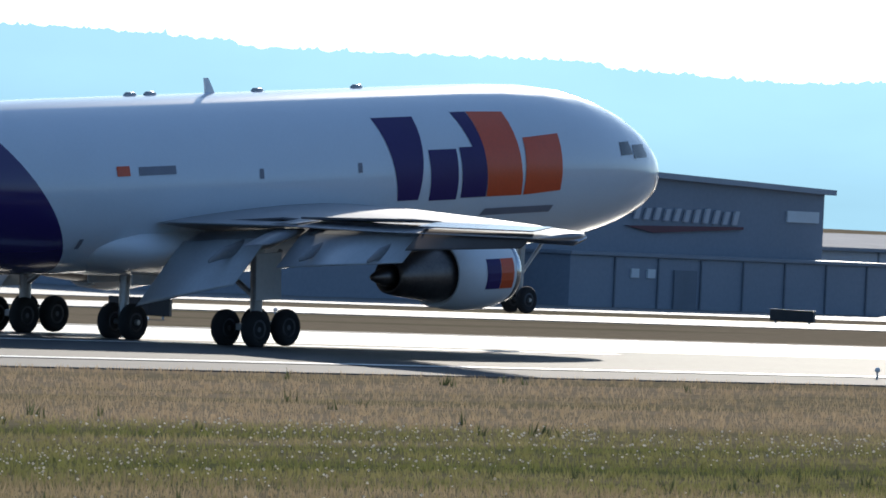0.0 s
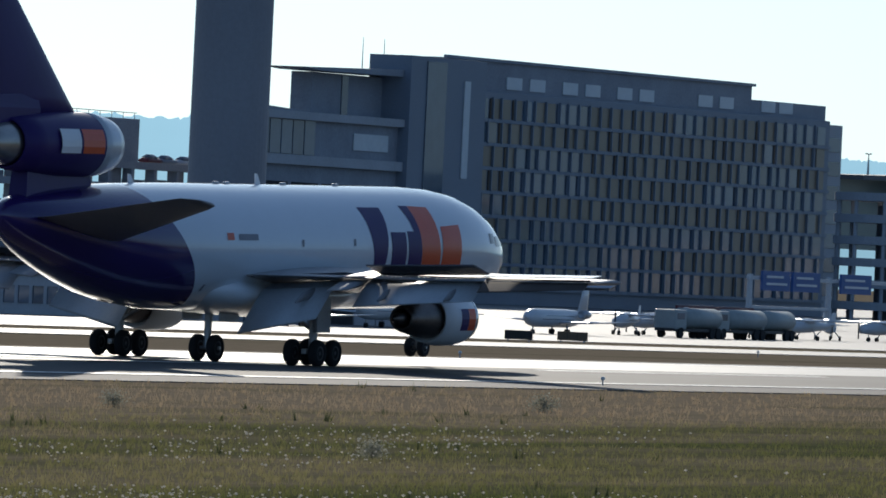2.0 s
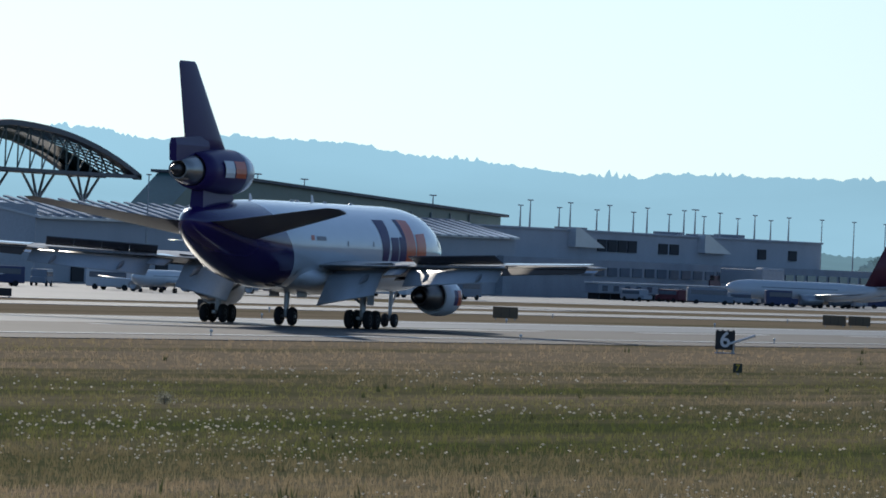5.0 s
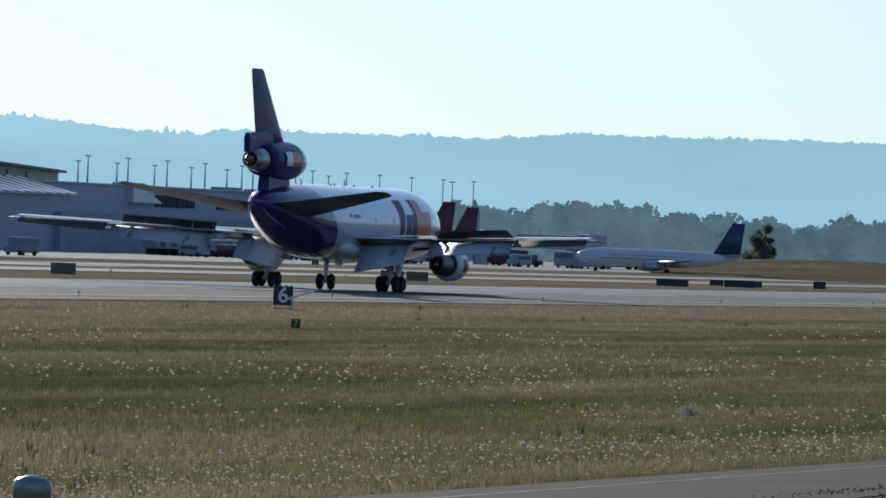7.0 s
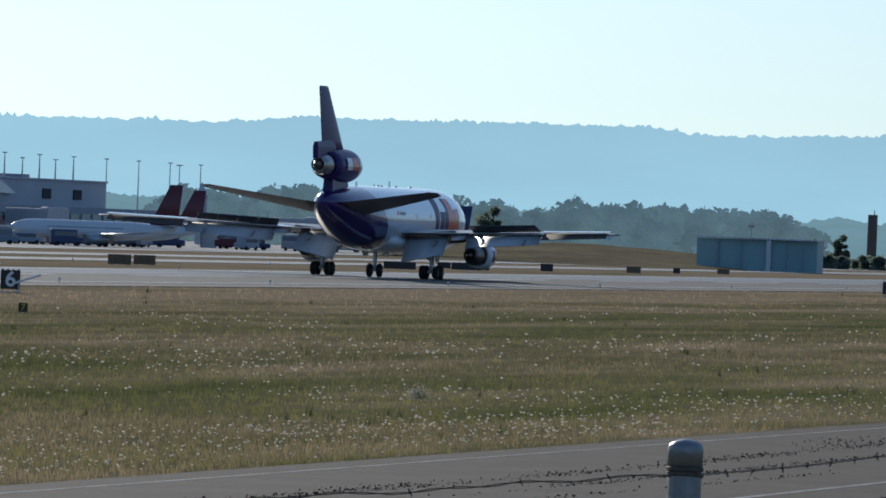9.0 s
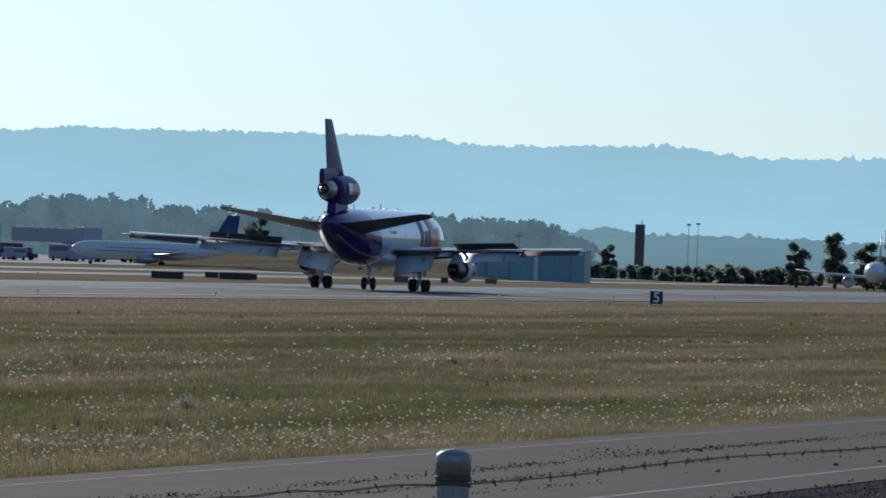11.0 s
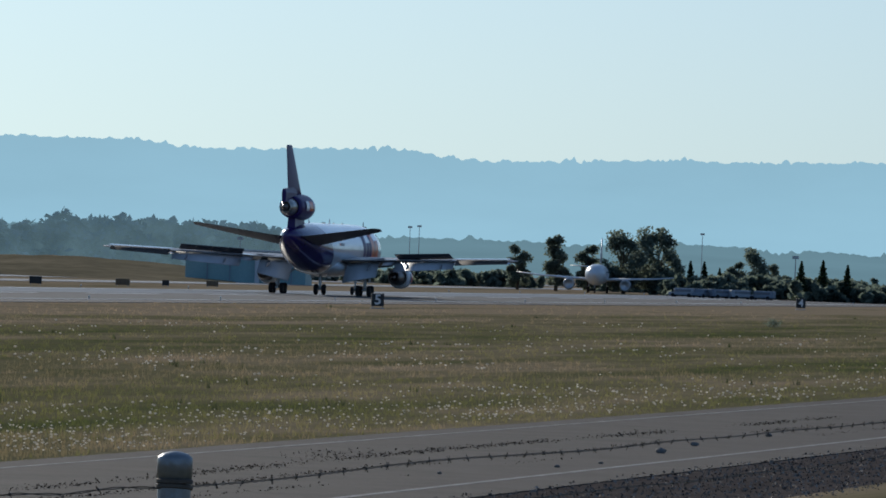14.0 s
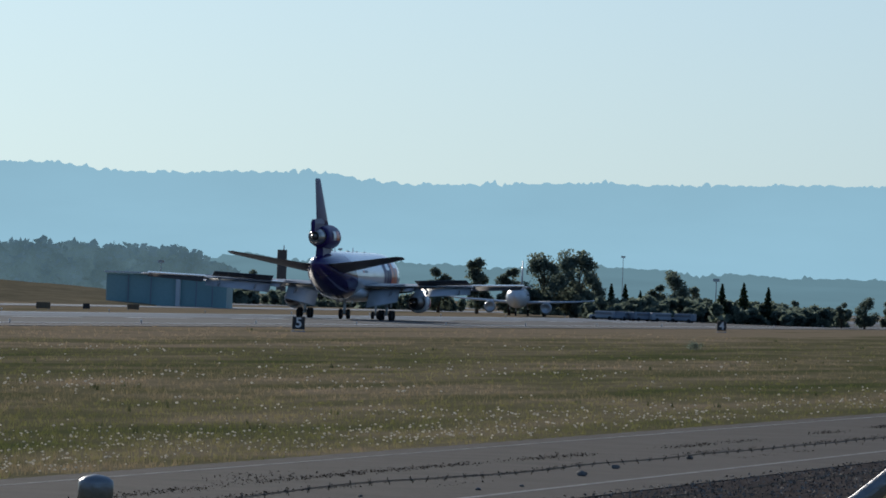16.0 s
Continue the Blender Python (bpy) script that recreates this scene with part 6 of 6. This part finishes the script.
def cart_row(x0, x1, y, label):
    t = thing("walkway", label, "walkway")
    part("tube", box(x0, x1, y, y + 2, .9, 2.3, bevel=.1), SLATE, t)
    part("tube_roof", box(x0 - .2, x1 + .2, y - .1, y + 2.1, 2.3, 2.5, bevel=.05), PAINTED, t)
    for x in np.arange(x0 + 1, x1, 5.5):
        part("leg", box(x, x + .4, y + .2, y + 1.8, 0, .9), DARK, t)
        part("opening", box(x + 1, x + 3.5, y - .04, y - .01, 1.2, 2.0), WINDOW, t)
    return t


cart_row(1196, 1262, 366, "long low covered walkway on the apron")
for x, y, tn in ((1278, 366, 215), (1352, 360, 215), (1380, 352, 230)):
    t = thing("jet_bridge", "grey covered boarding bridge", "jet bridge", "boarding bridges", at=pose(x, y, 0, 0, 0, tn))
    part("tunnel", box(-14, 4, -1.3, 1.3, 2.9, 5.2, bevel=.1), CONC_WALL, t)
    part("cab", box(3.6, 7, -1.8, 1.8, 2.7, 5.5, bevel=.3), CONC_WALL, t)
    part("wheel_frame", box(0, 1, -1.2, 1.2, 0, 2.9), ENG, t)

# ======== meadow growth ========
def scatter_blades(name, n, seed, hlo, hhi, width, material, keep, label, blades=3):
    """Tufts of thin blades over the meadow between the road and the runway."""
    rg = np.random.default_rng(seed)
    out_v, out_f, total = [], [], 0
    az = np.radians(rg.uniform(46.5, 85.0, n))
    el = np.radians(rg.uniform(0.30, 2.35, n))
    d = 5.5 / np.tan(el)
    x, y = d * np.sin(az), d * np.cos(az)
    ok = (y > 48.3) & (y < 168.2) & (d < 1250)
    ok &= keep(x, y, rg)
    x, y, d = x[ok], y[ok], d[ok]
    m = len(x)
    far = 1.0 + np.clip((d - 300) / 400, 0, 1.6)
    verts = np.zeros((m * blades * 3, 3))
    for b in range(blades):
        h = rg.uniform(hlo, hhi, m) * (0.75 + 0.5 * rg.random(m))
        w = width * far * rg.uniform(0.6, 1.4, m)
        px, py = x + rg.normal(0, .07, m) * far, y + rg.normal(0, .07, m) * far
        lx, ly = rg.normal(0, .35, m) * h, rg.normal(0, .25, m) * h
        a = rg.uniform(-.9, .9, m)
        # blades lie roughly across the view
        ux, uy = np.cos(np.arctan2(x, y) + a), -np.sin(np.arctan2(x, y) + a)
        k = b * m * 3
        verts[k:k + m] = np.stack([px - ux * w, py - uy * w, np.full(m, -.03)], 1)
        verts[k + m:k + 2 * m] = np.stack([px + ux * w, py + uy * w, np.full(m, -.03)], 1)
        verts[k + 2 * m:k + 3 * m] = np.stack([px + lx, py + ly, h], 1)
        i = np.arange(m)
        out_f.append(np.stack([k + i, k + m + i, k + 2 * m + i], 1))
    me = bpy.data.meshes.new(name)
    f = np.concatenate(out_f)
    me.vertices.add(len(verts))
    me.vertices.foreach_set("co", verts.ravel())
    me.loops.add(f.size)
    me.loops.foreach_set("vertex_index", f.ravel().astype(np.int32))
    me.polygons.add(len(f))
    me.polygons.foreach_set("loop_start", np.arange(0, f.size, 3, dtype=np.int32))
    me.update(calc_edges=True)
    me.validate()
    me.materials.append(material)
    return tagged(new(name, me), label, "grass", kind="stuff")


def wave(x, y, s, a, b):
    return np.sin(x * s + a + 1.7 * np.sin(y * s * 1.9 + b)) + np.sin(y * s * 2.3 + b + 1.3 * np.sin(x * s * .7 + a))


# brown by the runway, greener in the middle, bare tan strips
def dryness(x, y):
    return wave(x, y, .05, 0, 1) + np.where(y > 140, -1.3, 0) + .9 * wave(x, y, .021, 2, 4) + np.where((y > 95) & (y < 128), .5, 0) - 1.2 * np.exp(-((y - 124 - 4 * np.sin(x * .012)) / 4.0) ** 2) * (x > 480) + 1.6 * np.exp(-((y - 108 - 5 * np.sin(x * .017)) / 7.0) ** 2) - 1.3 * np.exp(-((y - 76 - 4 * np.sin(x * .02)) / 6.0) ** 2)


GREEN = let_light_through(mat("green_blades", (0.18, 0.19, 0.07), 0.8, vary=0.5, scale=.06, fine=.9, per_island=.25, tint=(0.33, 0.30, 0.13)), .5)
STRAW = let_light_through(mat("straw_blades", (0.27, 0.195, 0.12), 0.8, vary=0.35, scale=.06, fine=.9, per_island=.25, tint=(0.36, 0.29, 0.19)), .55)
streaks(GREEN, (0.125, 0.14, 0.045), (0.215, 0.2, 0.08), (0.33, 0.265, 0.15), .16)
streaks(STRAW, (0.16, 0.14, 0.07), (0.24, 0.195, 0.11), (0.37, 0.28, 0.18), .16)
WEED = let_light_through(mat("weed_blades", (0.10, 0.11, 0.05), 0.8, vary=0.35, scale=.1, fine=1.0, per_island=.4), .35)
PETAL = let_light_through(mat("clover_heads", (0.85, 0.80, 0.72), 0.7, vary=0.12, scale=1, fine=5, per_island=.3), .9)
scatter_blades("grass", 180000, 1, .05, .17, .016, GREEN, lambda x, y, r: 1.4 * dryness(x, y) + r.normal(0, .5, len(x)) > 0, "short green meadow grass")
scatter_blades("dry_grass", 180000, 2, .05, .2, .014, STRAW, lambda x, y, r: 1.4 * dryness(x, y) + r.normal(0, .5, len(x)) < .3, "dry straw-coloured meadow grass")
scatter_blades("weeds", 2500, 3, .12, .36, .03, WEED, lambda x, y, r: wave(x, y, .11, 2, 5) + r.normal(0, .5, len(x)) > 1.0, "taller dark green weeds", 5)


def flowers(name, n, seed, keep, label, lo, hi, size):
    rg = np.random.default_rng(seed)
    az = np.radians(rg.uniform(46.5, 85.0, n))
    el = np.radians(rg.uniform(0.42, 2.35, n))
    d = 5.5 / np.tan(el)
    x, y = d * np.sin(az), d * np.cos(az)
    ok = (y > 48.3) & (y < 165) & keep(x, y, rg)
    x, y = x[ok], y[ok]
    m = len(x)
    z = rg.uniform(lo, hi, m)
    s = size * rg.uniform(.5, 1.35, m) * (1 + np.clip((np.hypot(x, y) - 180) / 300, 0, 1))
    ring = [(1, 0, .1), (0, 1, .1), (-1, 0, .1), (0, -1, .1), (0, 0, .75), (0, 0, -.5)]
    verts = np.concatenate([np.stack([x + s * a, y + s * b, z + s * c], 1) for a, b, c in ring])
    tri = [(0, 1, 4), (1, 2, 4), (2, 3, 4), (3, 0, 4), (1, 0, 5), (2, 1, 5), (3, 2, 5), (0, 3, 5)]
    i = np.arange(m)
    f = np.concatenate([np.stack([a * m + i, b * m + i, c * m + i], 1) for a, b, c in tri])
    me = bpy.data.meshes.new(name)
    me.vertices.add(len(verts))
    me.vertices.foreach_set("co", verts.ravel())
    me.loops.add(f.size)
    me.loops.foreach_set("vertex_index", f.ravel().astype(np.int32))
    me.polygons.add(len(f))
    me.polygons.foreach_set("loop_start", np.arange(0, f.size, 3, dtype=np.int32))
    me.update(calc_edges=True)
    me.materials.append(PETAL)
    return tagged(new(name, me), label, "flowers", kind="stuff")


flowers("wild_flowers", 46000, 5, lambda x, y, r: (wave(x, y, .09, 1, 3) + r.normal(0, .6, len(x)) > 1.0) & (y < 128), "scattered white clover heads", .14, .32, .037)
flowers("wild_flowers", 60000, 6, lambda x, y, r: (y < 57 + r.normal(0, 3.5, len(x))) & (wave(x, y, .12, 2, 6) + r.normal(0, .8, len(x)) > -.6), "thick band of pale seed heads beside the road", .1, .28, .033)
flowers("wild_flowers", 42000, 7, lambda x, y, r: (np.abs(y - 88 - 3 * np.sin(x * .03)) < 3 + r.normal(0, 3, len(x))) & (wave(x, y, .07, 4, 1) + r.normal(0, .5, len(x)) > .1), "belt of white meadow flowers", .15, .34, .045)
flowers("wild_flowers", 26000, 8, lambda x, y, r: (np.abs(y - 70 - 2 * np.sin(x * .05)) < 2 + r.normal(0, 3, len(x))) & (wave(x, y, .1, 3, 2) + r.normal(0, .5, len(x)) > .3), "belt of white meadow flowers", .15, .34, .04)


# small weeds along the road's crack, loose stones
def crack_growth():
    """Ragged dark ridges of soil and weeds where the old asphalt has parted."""
    rg = random.Random(31)
    pts = []
    for y0, n, gap, wide in ((42.6, 12000, -.15, .22), (40.4, 5000, .05, .12), (38.3, 3000, .12, .1)):
        for i in range(n):
            x = rg.uniform(110, 480)
            if noise.noise((x * .07, y0, 1)) + rg.gauss(0, .12) < gap:
                continue
            y = y0 + .8 * noise.noise((x * .02, y0, 4)) + rg.gauss(0, wide)
            pts.append((x, y, abs(rg.gauss(.03, .035))))
    for i in range(160):
        pts.append((rg.gauss(225, 3.5), 42.7 + rg.gauss(0, .25), rg.uniform(.02, .3)))
    return tagged(new("crack_weeds", leaf_mesh("crack_weeds", pts, .034, mat("crack_soil", (0.06, 0.048, 0.038), .95, vary=.4, per_island=.5, spec=0.0), rg)), "ridges of dark soil and weeds along the road cracks", "weeds", kind="stuff")


crack_growth()
STONE = mat("field_stone", (0.16, 0.15, 0.14), 0.9, vary=.3, scale=3, fine=14, bump=.3)
rs = random.Random(41)
for x, y, s in ((250, 37.8, .16), (262, 38.6, .13), (228, 37.2, .08), (234, 37.0, .07), (281, 39.0, .12), (216, 38.2, .07)):
    bm = bmesh.new()
    bmesh.ops.create_icosphere(bm, subdivisions=2, radius=s)
    for v in bm.verts:
        v.co *= 1 + .35 * noise.noise(v.co * 9 + Vector((x, y, 0)))
        v.co.z *= .6
    tagged(part("stone", bm, STONE, at=pose(x, y, .03 + s * .4)), "loose grey stone lying on the road", "stone", "stones on the road")
scat = []
for i in range(16000):
    scat.append((rs.uniform(120, 420), rs.uniform(27.0, 34.6 - 1.2 * rs.random() ** 2), rs.uniform(0, .06)))
tagged(new("gravel", leaf_mesh("gravel", scat, .05, mat("gravel_bits", (0.2, 0.17, 0.145), .8, vary=.6, per_island=.8, spec=.3), rs)), "loose gravel and dry litter on the verge", "gravel", kind="stuff")

# bushes standing in the meadow
PALE = let_light_through(mat("pale_bush", (0.27, 0.27, 0.2), 0.8, vary=.3, scale=1, fine=6, per_island=.4, tint=(.42, .41, .33)), .6)
for b, d, h in ((82.1, 800, .95), (64.4, 330, .75), (66.9, 322, .7), (61.6, 300, .6), (76.5, 270, .5), (56.4, 262, .5), (70.2, 300, .45), (67.7, 300, .5), (58.9, 225, .55), (60.4, 215, .4), (63.3, 240, .6)):
    x, y = bearing(b, d)
    y = max(50, y)
    t = thing("bush", "small pale-green meadow bush", "bush", "meadow bushes")
    pts = [(x + rs.gauss(0, h * .35), y + rs.gauss(0, h * .35), abs(rs.gauss(h * .4, h * .25))) for i in range(800)]
    o = new("leaves", leaf_mesh("leaves", pts, h * .06, LEAF if d > 500 else PALE, rs))
    o.parent = t
    part("stem", rod((x, y, -.05), (x, y, h * .6), .03, .015, 6), BARK, t)

# ======== tyre smoke ========
SMOKE = mat("tyre_smoke", (0.85, 0.87, 0.9), 1.0, vary=.04, spec=0.0)
sm = SMOKE.node_tree
thin = sm.nodes.new("ShaderNodeTexNoise")
thin.inputs["Scale"].default_value = 1.6
rampa = sm.nodes.new("ShaderNodeMapRange")
rampa.inputs[1].default_value, rampa.inputs[2].default_value, rampa.inputs[3].default_value, rampa.inputs[4].default_value = .3, .7, .16, .85
sm.links.new(sm.nodes["Texture Coordinate"].outputs["Object"], thin.inputs["Vector"])
sm.links.new(thin.outputs["Fac"], rampa.inputs[0])
glow_through, clear, veil = sm.nodes.new("ShaderNodeBsdfTranslucent"), sm.nodes.new("ShaderNodeBsdfTransparent"), sm.nodes.new("ShaderNodeMixShader")
glow_through.inputs["Color"].default_value = (0.9, 0.92, 0.95, 1)
sm.links.new(rampa.outputs[0], veil.inputs[0])
sm.links.new(clear.outputs[0], veil.inputs[1])
sm.links.new(glow_through.outputs[0], veil.inputs[2])
sm.links.new(veil.outputs[0], sm.nodes["Material Output"].inputs["Surface"])


def smoke_puff(r, seed):
    bm = bmesh.new()
    bmesh.ops.create_icosphere(bm, subdivisions=3, radius=r)
    for v in bm.verts:
        v.co *= 1 + .7 * noise.noise(v.co * (2.2 / r) + Vector((seed, 0, 0)))
    o = part("smoke_puff", bm, SMOKE, smooth=True)
    o.visible_shadow = False
    return tagged(o, "thin white puff of tyre smoke", "smoke", "tyre smoke")


PUFFS = []
for i in range(84):
    # where the nose wheels meet the runway, drifting up and apart
    x0 = 447.0 + 21.5 * (i + rs.random()) / 84
    PUFFS.append((smoke_puff(rs.uniform(.22, .62), i * 3.1), x0, 200 + rs.uniform(-.7, .9), rs.uniform(.15, 1.0), 2.5 + (x0 - 436.6) / 68.4))


def motions():
    # rolling out along the runway: distance, with the nose coming down on the way
    def along(t):
        return (((-1.93805e-4 * t + 9.02377e-3) * t - 0.168501) * t + 0.202189) * t * t + 70.3313 * t + 239.82 - 0.5 * math.exp(-(t / 0.35) ** 2)
    NOSE = ((0.0, 3.5), (1.0, 1.9), (2.0, 1.15), (2.5, 0.7), (2.95, 0.0), (16.0, 0.0))

    def nose_up(t):
        for (a, p), (b, q) in zip(NOSE, NOSE[1:]):
            if t <= b:
                return p + (q - p) * (t - a) / (b - a)
        return 0.0
    walk(JET, [(i * 0.25, pose(along(i * 0.25), 200, 0.05, 0, -nose_up(i * 0.25), 0)) for i in range(65)])
    for sp, place, outer in SPOILERS:
        lift = lambda a: place @ Matrix.Rotation(radians(a), 4, "Y")
        walk(sp, [(0.0, lift(5)), (0.4, lift(8 if outer else 2)), (1.0, lift(15 if outer else 4)), (2.0, lift(22 if outer else 5)), (5.0, lift(28 if outer else 5)), (16.0, lift(30 if outer else 5))])

    for o, x, y, z, t0 in PUFFS:
        walk(o, [(0.0, pose(x, y, -2)), (t0 - 0.04, pose(x, y, -2)), (t0 + 0.08, pose(x + 0.3, y, z * 0.6, 0, 0, 15)), (t0 + 0.5, pose(x + 0.8, y, z * 1.5, 0, 0, 35)), (t0 + 2.0, pose(x + 1.5, y - 1, z + 2.2, 10, 0, 70)), (16.0, pose(x + 9, y - 9, z + 7, 30, 20, 150))])


motions()
